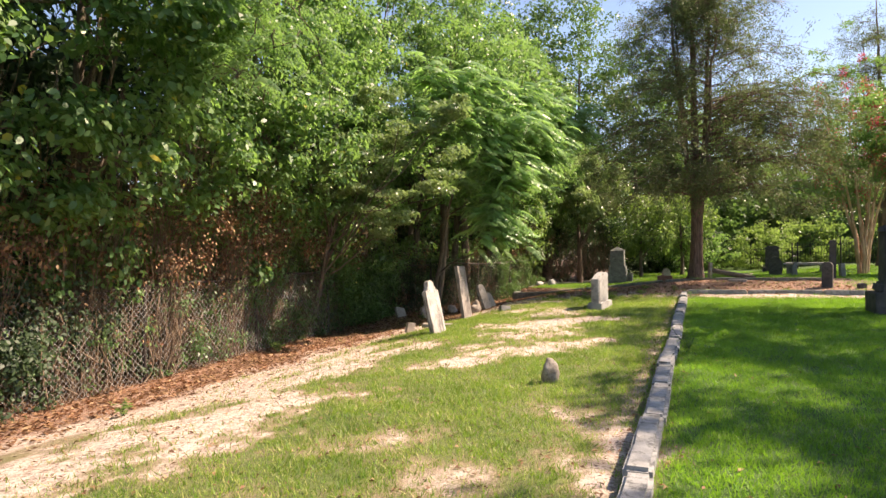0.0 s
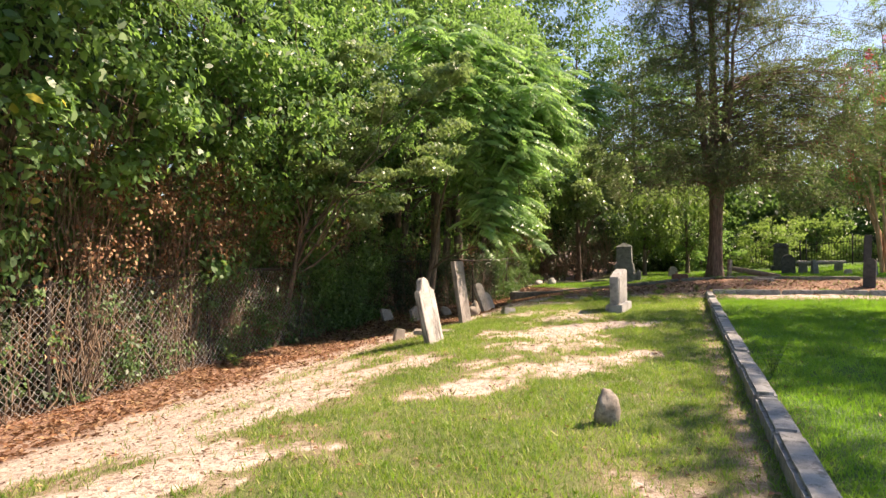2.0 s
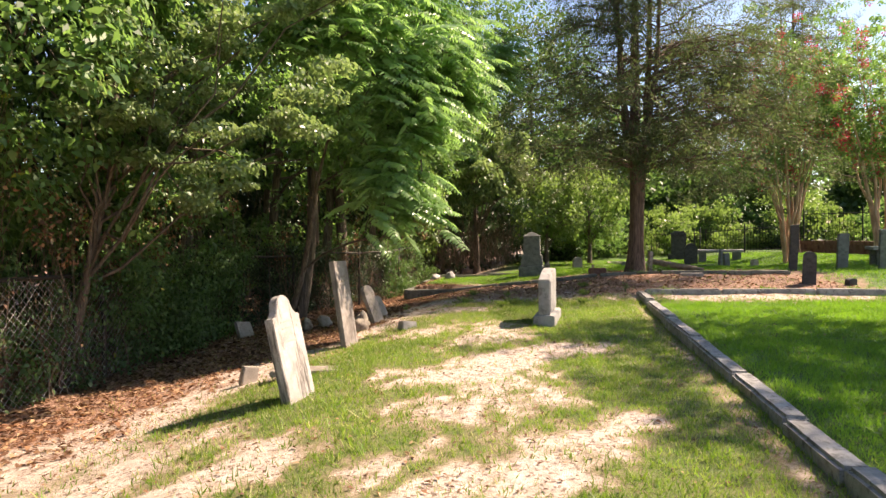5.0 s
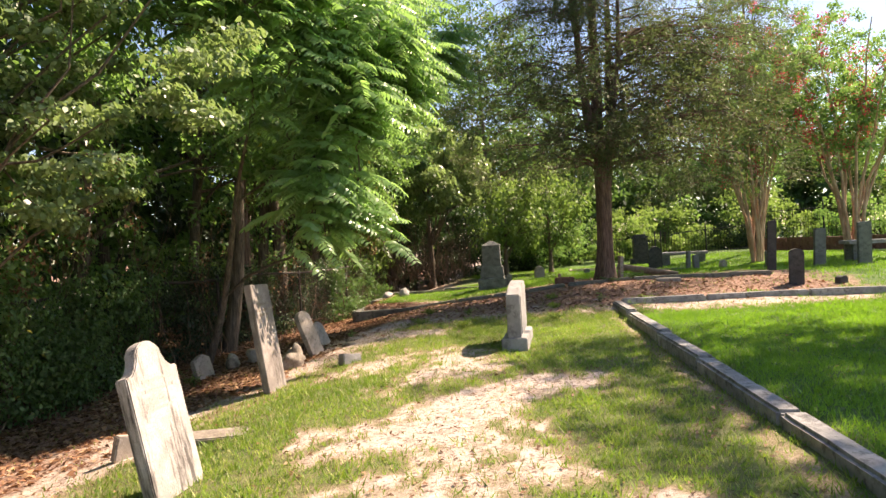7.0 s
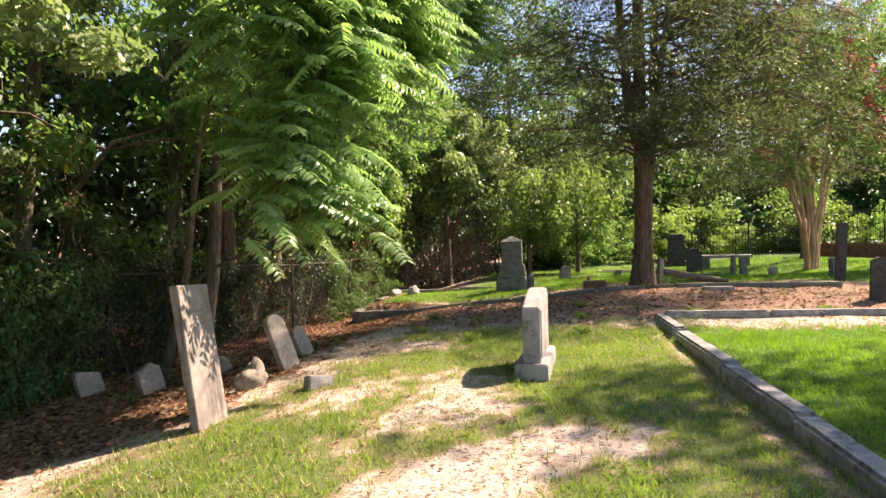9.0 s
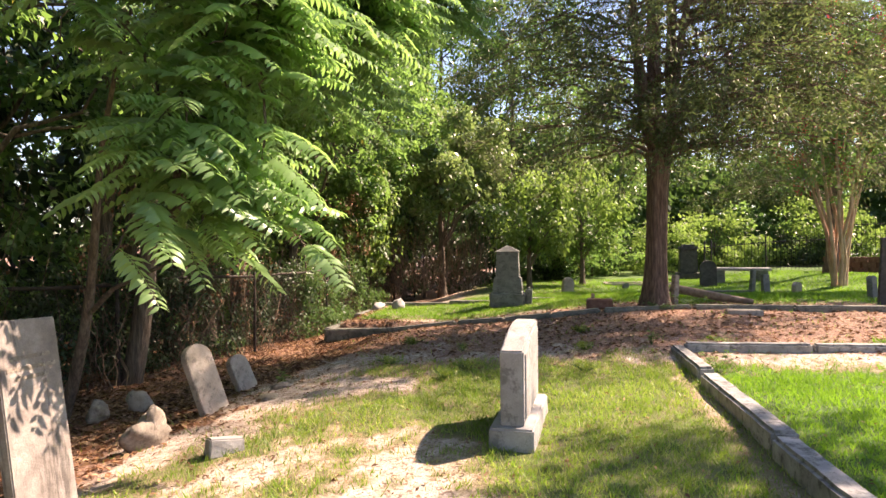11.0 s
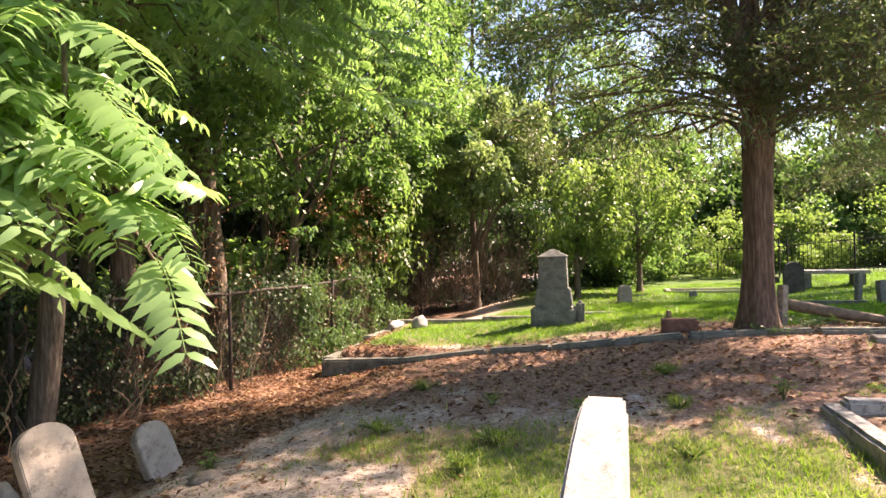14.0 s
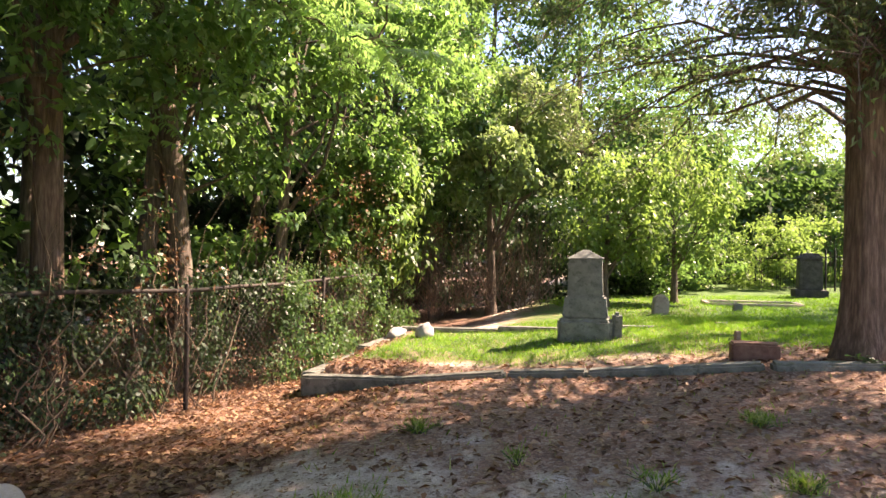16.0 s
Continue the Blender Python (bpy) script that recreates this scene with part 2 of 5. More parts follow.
# ---- building tools ----
def mesh_object(name, verts, faces, material, parent=None, smooth=False):
    me = bpy.data.meshes.new(name)
    if isinstance(verts, np.ndarray) and isinstance(faces, np.ndarray):
        k = faces.shape[1]
        me.vertices.add(len(verts))
        me.vertices.foreach_set("co", verts.astype(np.float32).ravel())
        me.loops.add(faces.size)
        me.loops.foreach_set("vertex_index", faces.astype(np.int32).ravel())
        me.polygons.add(len(faces))
        me.polygons.foreach_set("loop_start", np.arange(0, faces.size, k, dtype=np.int32))
        me.polygons.foreach_set("loop_total", np.full(len(faces), k, dtype=np.int32))
        me.update(calc_edges=True)
    else:
        me.from_pydata([tuple(v) for v in verts], [], faces)
        me.update()
    me.materials.append(material)
    if smooth:
        me.polygons.foreach_set("use_smooth", np.ones(len(me.polygons), dtype=bool))
    ob = new(name, me)
    ob.parent = parent
    return ob


def part(name, bm, material, parent=None, label="", smooth=False):
    me = bpy.data.meshes.new(name)
    bm.to_mesh(me)
    bm.free()
    me.materials.append(material)
    if smooth:
        me.polygons.foreach_set("use_smooth", np.ones(len(me.polygons), dtype=bool))
    ob = new(name, me)
    ob.parent = parent
    return tagged(ob, label)


def base(name, m, label, category, group=""):
    """An Empty at a thing's base, to carry its parts."""
    ob = new(name)
    ob.empty_display_size = 0.1
    ob.matrix_world = m
    return tagged(ob, label, category, group)


class Tubes:
    """Gathers swept, tapering stems into one mesh."""

    def __init__(self, sides=5):
        self.n, self.v, self.f, self.count = sides, [], [], 0

    def add(self, pts, radii):
        pts = np.asarray(pts, float)
        n = self.n
        ang = np.arange(n) * 2 * math.pi / n
        tang = np.gradient(pts, axis=0)
        tang /= np.linalg.norm(tang, axis=1)[:, None] + 1e-9
        ref = np.array((0.31, 0.95, 0.05)) if abs(tang[0][2]) > 0.7 else np.array((0.05, 0.1, 1.0))
        a = np.cross(tang, ref)
        a /= np.linalg.norm(a, axis=1)[:, None] + 1e-9
        b = np.cross(tang, a)
        r = np.asarray(radii, float)[:, None, None]
        ring = pts[:, None, :] + r * (a[:, None, :] * np.cos(ang)[None, :, None] + b[:, None, :] * np.sin(ang)[None, :, None])
        k = len(pts)
        self.v.append(ring.reshape(-1, 3))
        i, j = np.meshgrid(np.arange(k - 1), np.arange(n), indexing="ij")
        p = self.count + i * n + j
        q = self.count + i * n + (j + 1) % n
        self.f.append(np.stack([p, q, q + n, p + n], axis=-1).reshape(-1, 4))
        self.count += k * n

    def build(self, name, material, parent=None, label=""):
        ob = mesh_object(name, np.concatenate(self.v), np.concatenate(self.f), material, parent, True)
        return tagged(ob, label)


def unit(a):
    return a / (np.linalg.norm(a, axis=-1, keepdims=True) + 1e-9)


def leaf_blades(centres, along, up, length, width, fold=0.12, rounded=False):
    """Leaves as folded lozenges: stalk end, two shoulders, tip."""
    n = len(centres)
    along = unit(along)
    side = unit(np.cross(along, up))
    nor = np.cross(side, along)
    length, width = np.broadcast_to(length, n)[:, None], np.broadcast_to(width, n)[:, None]
    a = centres - along * length * 0.5
    c = centres + along * length * 0.5 - nor * length * 0.12
    m = centres - along * length * 0.05 + nor * fold * width
    if rounded:
        q = centres - along * length * 0.22 + nor * fold * width
        s = centres + along * length * 0.2 + nor * (fold * width - 0.03 * length)
        v = np.stack([a, q - side * width * 0.46, s - side * width * 0.42, c, s + side * width * 0.42, q + side * width * 0.46], axis=1).reshape(-1, 3)
        return v, np.arange(6 * n).reshape(-1, 6)
    v = np.stack([a, m - side * width * 0.5, c, m + side * width * 0.5], axis=1).reshape(-1, 3)
    return v, np.arange(4 * n).reshape(-1, 4)


def clump_leaves(centres, radii, per, size, rng, flat=0.6, outward=None, hang=0.35, rounded=False):
    """Leaves gathered round clump centres, each face turned up and outward."""
    n = len(centres) * per
    c = np.repeat(centres, per, axis=0)
    r = np.repeat(radii, per)[:, None]
    d = unit(rng.normal(size=(n, 3))) * (rng.random((n, 1)) ** 0.45)
    d[:, 2] *= flat
    p = c + d * r
    up = unit(d * 0.7 + rng.normal(size=(n, 3)) * 0.6 + np.array(SUN) * 1.0)
    if outward is not None:
        up = unit(up + np.asarray(outward) * 0.5)
    along = unit(d + rng.normal(size=(n, 3)) * 0.7 + np.array((0.0, 0.0, -hang)))
    along = unit(along - up * np.sum(along * up, axis=1, keepdims=True) * 0.7)
    ln = size * rng.uniform(0.65, 1.35, n)
    return leaf_blades(p, along, up, ln, ln * rng.uniform(0.45, 0.66, n), 0.12, rounded)


# ---- ground ----
def noise_field(x, y):
    return np.sin(7.3 * x + 2 * np.sin(5.1 * y)) * np.sin(6.7 * y + 2 * np.sin(4.3 * x)) + 0.5 * np.sin(17 * x + 3 * np.sin(11 * y)) * np.sin(15 * y)


def smooth_step(a, b, x):
    t = np.clip((x - a) / (b - a), 0, 1)
    return t * t * (3 - 2 * t)


def grid_uv(x, y):
    """Along and across the rows of graves."""
    return 0.39 * x + 0.92 * y, 0.92 * x - 0.39 * y


def ripple(x, y):
    return 0.5 * np.sin(1.7 * x + 0.6 * y + 0.8 * np.sin(0.9 * y)) + 0.5 * np.sin(0.8 * x - 1.9 * y + 1.1 * np.sin(1.3 * x))


def height(x, y):
    x, y = np.asarray(x, float), np.asarray(y, float)
    u, v = grid_uv(x, y)
    z = 0.02 - 0.42 * smooth_step(4.0, 7.6, -v) - 0.12 * smooth_step(18, 24, u) * smooth_step(3.5, 6, -v)
    z = z + 0.38 * smooth_step(16.5, 22.5, u) * smooth_step(-4.2, 0.3, v) * (1 - smooth_step(24.5, 31, u) * (1 - smooth_step(4, 9, v)))
    z = z + 0.08 * smooth_step(0.0, 0.4, v + 0.35) * (1 - smooth_step(16.5, 18.6, u))
    # the walled plot is filled up behind its front kerb
    inside = smooth_step(0.0, 0.25, (u - 0.0) - (22.65 + 0.06 * (v + 6.4))) * smooth_step(-6.55, -6.3, v) * (1 - smooth_step(26.5, 27.5, u)) * (1 - smooth_step(-2.5, -0.5, v))
    z = z + inside * np.clip(-0.02 - z, 0, 0.5)
    return z + 0.018 * ripple(x, y) + 0.008 * ripple(3.1 * x + 2, 2.7 * y)


def ground_z(x, y):
    return float(height(x, y))


SAND = [  # patches of bare sand: x, y, half length, half width, turn in degrees, strength
    (-2.6, 4.9, 1.9, 0.75, 55, 1.1), (-2.1, 8.3, 1.5, 0.5, 58, 1.1), (-2.9, 6.8, 1.3, 0.6, 55, 1.0), (-1.9, 7.4, 1.9, 0.5, 62, 1.0), (-0.9, 9.3, 1.3, 0.42, 55, 0.9), (-1.35, 10.0, 1.0, 0.4, 60, 0.8),
    (0.15, 8.1, 0.75, 0.33, 20, 1.0), (1.0, 8.9, 0.75, 0.45, 35, 1.0), (1.95, 9.6, 0.75, 0.42, 25, 1.0), (0.5, 9.4, 0.6, 0.3, 40, 0.8),
    (-0.9, 4.4, 0.6, 0.3, 20, 0.45), (-0.2, 3.6, 0.6, 0.35, 10, 0.5), (1.35, 4.6, 0.3, 1.0, 23, 0.6), (0.9, 3.4, 0.4, 0.7, 10, 0.5),
    (2.0, 12.2, 1.25, 0.75, 40, 1.15), (2.95, 12.75, 0.9, 0.55, 20, 1.1), (1.5, 11.0, 0.9, 0.5, 50, 0.9), (2.0, 10.6, 0.7, 0.4, 30, 0.8),
    (2.6, 14.0, 0.9, 0.6, 40, 0.8), (3.1, 15.1, 0.8, 0.5, 30, 0.85), (1.9, 15.0, 0.8, 0.45, 40, 0.8), (2.85, 17.5, 0.85, 0.55, 40, 1.0),
    (3.3, 19.4, 1.6, 0.9, 10, 0.5), (5.3, 18.9, 1.8, 0.7, -10, 0.35), (5.9, 20.0, 2.2, 0.7, -20, 0.35), (8.9, 16.6, 2.2, 0.5, -23, 0.95), (11.6, 15.7, 2.4, 0.45, -23, 0.75),
]


def covers(x, y):
    """How much grass and how much leaf litter lies at a place."""
    x, y = np.asarray(x, float), np.asarray(y, float)
    u, v = grid_uv(x, y)
    w = 0.14 * ripple(2.3 * x, 2.1 * y) + 0.10 * ripple(6.1 * x + 1, 5.3 * y + 2) + 0.12 * noise_field(1.4 * x, 1.3 * y)
    sand = np.zeros_like(x)
    for sx, sy, a, b, turn, k in SAND:
        c, s = math.cos(radians(turn)), math.sin(radians(turn))
        p, q = ((x - sx) * c + (y - sy) * s) / a, (-(x - sx) * s + (y - sy) * c) / b
        sand = np.maximum(sand, k * (1 - smooth_step(0.35, 1.55, np.sqrt(p * p + q * q) + w * 1.9)))
    turf = 0.87 - sand * (0.85 + 0.3 * noise_field(2.6 * x + 1, 2.3 * y)) + 0.7 * w + 0.1 * noise_field(0.55 * x, 0.6 * y)
    turf = turf + 0.3 * smooth_step(-0.3, 0.2, v)
    turf = turf - 0.95 * smooth_step(5.0, 6.3, -v + w * 2.2 + 0.9 * smooth_step(14.0, 16.5, y)) * (1 - smooth_step(22.8, 23.2, u) * (1 - smooth_step(26.6, 27, u)) * smooth_step(-6.5, -6.2, v))
    under = smooth_step(18.0, 20.0, u + w * 4) * (1 - smooth_step(22.6, 24.5, u + w)) * smooth_step(-7.0, -5.0, v) * (1 - 0.85 * smooth_step(3.6, 5.6, v + 2 * w))
    turf = turf - 0.75 * under
    turf = turf - 0.42 * smooth_step(0.0, 0.12, 0.16 - np.abs(v + 0.5) + 0.2 * w) * (1 - smooth_step(17.8, 18.3, u))
    litter = 0.95 * smooth_step(5.9, 7.3, -v + w * 2.4 + 1.1 * smooth_step(14.0, 16.5, y)) + 0.82 * under * smooth_step(18.0, 19.3, u)
    litter = litter * (1 - 0.75 * smooth_step(0.3, 0.8, sand))
    litter = litter * (1 - smooth_step(23.2, 23.6, u) * smooth_step(-6.3, -6.0, v) * (1 - smooth_step(26.6, 27, u)) * (1 - smooth_step(-2.0, 0.0, v)))
    return np.clip(turf, 0, 1), np.clip(litter, 0, 1)


def lushness(x, y):
    """The kept lawn beyond the kerb is greener than the sandy rows of graves."""
    u, v = grid_uv(x, y)
    return np.clip(smooth_step(-0.6, 0.1, v) + 0.8 * smooth_step(22.6, 23.2, u), 0, 1) * 0.9


def build_ground():
    xs = np.unique(np.concatenate([np.linspace(-900, -40, 8), np.linspace(-40, -9, 20), np.arange(-9, 14, 0.1), np.linspace(14, 50, 60), np.linspace(50, 900, 9)]).round(4))
    ys = np.unique(np.concatenate([np.linspace(-900, -30, 8), np.linspace(-30, -1, 20), np.arange(-1, 31, 0.12), np.linspace(31, 70, 50), np.linspace(70, 900, 9)]).round(4))
    gx, gy = np.meshgrid(xs, ys)
    z = height(gx, gy)
    fine = noise_field(gx, gy)
    near = (gx > -9) & (gx < 14) & (gy > -1) & (gy < 31)
    turf, litter = covers(gx, gy)
    z = z + np.where(near, 0.005 * fine * (1 - 0.4 * turf), 0)
    v = np.stack([gx, gy, z], axis=-1).reshape(-1, 3)
    nx, ny = len(xs), len(ys)
    i, j = np.meshgrid(np.arange(ny - 1), np.arange(nx - 1), indexing="ij")
    p = i * nx + j
    f = np.stack([p, p + 1, p + nx + 1, p + nx], axis=-1).reshape(-1, 4)
    ob = mesh_object("ground", v, f, M_GROUND, None, True)
    for name, values in (("turf", turf), ("litter", litter), ("lush", lushness(gx, gy))):
        a = ob.data.attributes.new(name, "FLOAT", "POINT")
        a.data.foreach_set("value", values.astype(np.float32).ravel())
    return tagged(ob, "old graveyard ground of patchy grass, bare sand and leaf litter", "ground", kind="structure")


build_ground()


# ---- stones ----
def turned(x, y, turn=0.0, lean_side=0.0, lean_back=0.0, sink=0.03):
    """A place on the ground; turn is about the upright, the leans are in degrees."""
    return pose(x, y, ground_z(x, y) - sink, 0, 0, turn) @ pose(0, 0, 0, lean_back, lean_side, 0)


def roughen(bm, amount, scale, seed):
    for v in bm.verts:
        o = noise.noise_vector(v.co * scale + Vector((seed, seed * 0.7, 0)))
        v.co += o * amount


def slab_bm(outline, thick, bevel=0.008, seed=0.0, chip=0.004):
    """A tablet: an outline in x and z, with thickness along y."""
    bm = bmesh.new()
    front = [bm.verts.new((x, -thick / 2, z)) for x, z in outline]
    face = bm.faces.new(front)
    out = bmesh.ops.extrude_face_region(bm, geom=[face])
    bmesh.ops.translate(bm, verts=[g for g in out["geom"] if isinstance(g, bmesh.types.BMVert)], vec=(0, thick, 0))
    bmesh.ops.recalc_face_normals(bm, faces=bm.faces)
    bmesh.ops.bevel(bm, geom=[e for e in bm.edges], offset=bevel, segments=2, affect="EDGES")
    roughen(bm, chip, 9.0, seed)
    return bm


def block_bm(sx, sy, sz, bevel=0.015, cuts=3, rough=0.006, scale=6.0, seed=0.0, taper=0.0, z0=0.0):
    """A dressed block standing on z0, with worn edges."""
    bm = bmesh.new()
    bmesh.ops.create_cube(bm, size=1.0)
    for v in bm.verts:
        k = 1 - taper * (v.co.z + 0.5)
        v.co = Vector((v.co.x * sx * k, v.co.y * sy * k, (v.co.z + 0.5) * sz + z0))
    bmesh.ops.bevel(bm, geom=list(bm.edges), offset=bevel, segments=2, affect="EDGES")
    if cuts:
        long = [e for e in bm.edges if e.calc_length() > 0.3 * min(sx, sy, sz)]
        bmesh.ops.subdivide_edges(bm, edges=long, cuts=cuts, use_grid_fill=True)
    roughen(bm, rough, scale, seed)
    return bm


def boulder_bm(sx, sy, sz, seed, rough=0.45, flat=0.0):
    """A field stone, lumpy, with some broken faces."""
    bm = bmesh.new()
    bmesh.ops.create_icosphere(bm, subdivisions=3, radius=1.0)
    for v in bm.verts:
        d = v.co.normalized()
        k = 1 + rough * noise.noise(d * 1.6 + Vector((seed, 2 * seed, 0))) + 0.3 * rough * noise.noise(d * 5 + Vector((seed, 0, seed)))
        v.co = Vector((d.x * k * sx / 2, d.y * k * sy / 2, (d.z * k * 0.5 + 0.42) * sz))
        for n, lim in (((0.8, 0.2, 0.5), 0.38), ((-0.5, 0.7, 0.4), 0.40), ((0.1, -0.8, 0.5), 0.40)):
            w = Vector(n).normalized()
            q = Vector((v.co.x / sx, v.co.y / sy, v.co.z / sz - 0.42))
            over = q.dot(w) - lim
            if over > 0:
                q -= w * over * 0.85
                v.co = Vector((q.x * sx, q.y * sy, (q.z + 0.42) * sz))
    return bm


def arch_outline(w, h, rise, steps=10):
    pts = [(-w / 2, 0), (w / 2, 0)]
    for i in range(steps + 1):
        a = math.pi * i / steps
        pts.append((w / 2 * math.cos(a), h - rise + rise * math.sin(a)))
    return pts


def stone_thing(name, bm, material, m, label, category="gravestone", group="", smooth=False):
    ob = part(name, bm, material, None, label, smooth)
    ob.matrix_world = m
    return tagged(ob, "", category, group)


FACE = 62.0
# tall marker with a round head between square shoulders
shoulders = [(-0.26, 0), (0.26, 0), (0.26, 0.87), (0.20, 0.875), (0.155, 0.92)]
shoulders += [(0.13 * math.cos(math.pi * i / 8), 0.97 + 0.11 * math.sin(math.pi * i / 8)) for i in range(9)]
shoulders += [(-0.155, 0.92), (-0.20, 0.875), (-0.26, 0.87)]
first_stone = base("headstone", turned(-0.16, 11.47, FACE, 0, -12), "tall streaked sandstone headstone with rounded head, leaning over grass", "gravestone", "leaning headstones by the fence")
part("tablet", slab_bm(shoulders, 0.09, 0.008, 1.0), M_SLATE, first_stone)
for wide, up, aside in ((0.26, 0.80, 0.0), (0.32, 0.735, 0.01), (0.22, 0.67, -0.04), (0.28, 0.605, -0.02)):
    part("inscription_line", block_bm(wide, 0.003, 0.022, 0.001, 0, 0.0), M_SLATE, first_stone, "worn line of lettering").matrix_local = pose(aside, -0.0455, up)
tall = base("headstone", turned(0.55, 14.85, FACE, 0, -8, -0.04), "tall square-topped weathered headstone leaning beside the fence", "gravestone", "leaning headstones by the fence")
part("tablet", slab_bm([(-0.23, -0.1), (0.23, -0.1), (0.225, 1.27), (-0.225, 1.29)], 0.09, 0.008, 2.0), M_TALL, tall)
for k, (wide, up) in enumerate(((0.30, 1.02), (0.36, 0.95), (0.24, 0.89))):
    part("inscription_line", block_bm(wide, 0.004, 0.028, 0.001, 0, 0.0), M_FIELD, tall, "worn line of lettering").matrix_local = pose(0, -0.0465, up)
stone_thing("headstone", slab_bm(arch_outline(0.40, 0.90, 0.15), 0.08, 0.008, 3.0), M_HEAD, turned(1.33, 17.5, 58, -3, -20, 0.13),
            "arched brown headstone tilted sharply on leaf litter", group="leaning headstones by the fence")
stone_thing("headstone", slab_bm(arch_outline(0.36, 0.62, 0.14), 0.08, 0.008, 4.0), M_HEAD, turned(1.6, 18.72, 58, -3, -24, 0.14),
            "small arched headstone tilted on leaf litter", group="leaning headstones by the fence")

# pale block marker on a plinth
m0 = turned(4.08, 15.48, -28, 0, 0, 0.03)
marker = base("block_headstone", m0, "pale grey marble block headstone on a square plinth", "gravestone")
part("plinth", block_bm(0.36, 1.22, 0.21, 0.015, 2, 0.006, 5.0, 5.0), M_MARBLE, marker, "rough grey plinth")
die_outline = [(-0.54, 0), (0.54, 0)] + [(0.54 - 0.108 * i, 0.61 + 0.15 * math.sin(math.pi * 0.68 * (1 - 0.1 * i))) for i in range(11)]
die = part("die", slab_bm(die_outline, 0.19, 0.014, 5.0, 0.003), M_MARBLE, marker)
die.matrix_local = pose(0, 0, 0.205, 0, 0, 90)
rim = part("raised_panel", slab_bm([(x * 0.86, 0.05 + z * 0.86) for x, z in die_outline], 0.03, 0.006, 5.0, 0.001), M_MARBLE, marker)
rim.matrix_local = pose(0.092, 0, 0.205, 0, 0, 90)

# low field stones
for kind, x, y, sx, sy, sz, seed, turn, label, mat in (
    ("fieldstone", 1.17, 6.62, 0.22, 0.17, 0.33, 3.1, 20, "small upright brown fieldstone marker standing in short grass", M_FIELD),
    ("fieldstone", 0.84, 16.38, 0.42, 0.24, 0.32, 5.2, 35, "broken rough marker stone among dry leaves", M_FIELD),
    ("fieldstone", 0.28, 18.66, 0.30, 0.22, 0.30, 6.3, 0, "round grey stone lying on leaf litter", M_HEAD),
    ("fieldstone", 0.90, 16.42, 0.20, 0.16, 0.42, 8.8, 50, "split pale stone leaning in leaf litter", M_FIELD),
    ("fieldstone", -0.10, 18.3, 0.30, 0.22, 0.28, 9.4, 70, "squat brown stone beside the fence", M_FIELD),
    ("fieldstone", 2.36, 17.3, 0.30, 0.16, 0.05, 11.4, 40, "flat stone sunk in sandy litter", M_FIELD),
    ("fieldstone", 2.0, 18.2, 0.30, 0.2, 0.09, 12.4, 10, "small flat stone among fallen leaves", M_FIELD),
    ("fieldstone", 1.85, 17.6, 0.36, 0.24, 0.07, 13.4, 80, "small flat stone among fallen leaves", M_FIELD),
    ("fieldstone", 4.75, 26.1, 0.34, 0.26, 0.32, 14.4, 30, "white stone resting on the plot kerb", M_MARBLE),
    ("fieldstone", 4.25, 26.2, 0.62, 0.3, 0.2, 15.4, 60, "pale broken kerb stone at the plot corner", M_MARBLE),
):
    stone_thing(kind, boulder_bm(sx, sy, sz, seed), mat, turned(x, y, turn, 0, 0, 0.02), label, "stone", "field stones", True)

stone_thing("stone_block", block_bm(0.28, 0.19, 0.15, 0.012, 2, 0.012, 7.0, 3.0), M_MARBLE, turned(1.58, 15.6, 20, 6, -8), "pale squared stone block lying on leaf litter", "stone")
stone_thing("stone_peg", block_bm(0.2, 0.1, 0.24, 0.012, 2, 0.008, 7.0, 4.0), M_HEAD, turned(-0.82, 13.1, 30, 12, 0), "short pale footstone standing in leaf litter", "stone")
stone_thing("ledger_slab", block_bm(1.15, 0.30, 0.07, 0.012, 3, 0.01, 4.0, 6.0), M_FIELD, turned(0.06, 12.78, -3, 2, 0, 0.03), "fallen grey slab lying flat in leaf litter", "stone")
stone_thing("broken_tablet", slab_bm([(-0.2, 0), (0.2, 0), (0.2, 0.33), (0.05, 0.42), (-0.17, 0.36)], 0.08, 0.008, 7.0), M_HEAD, turned(-0.5, 17.75, 55, -8, -12), "short broken grey tablet beside the fence", "gravestone")
stone_thing("broken_tablet", slab_bm([(-0.18, 0), (0.18, 0), (0.2, 0.26), (-0.1, 0.4)], 0.08, 0.008, 8.0), M_HEAD, turned(-1.25, 17.8, 50, -14, -18), "slanting broken tablet by the fence", "gravestone")

# granite kerb along the raised lawn, and across its far end
KU, KV = Vector((0.385, 0.923, 0)), Vector((0.923, -0.385, 0))


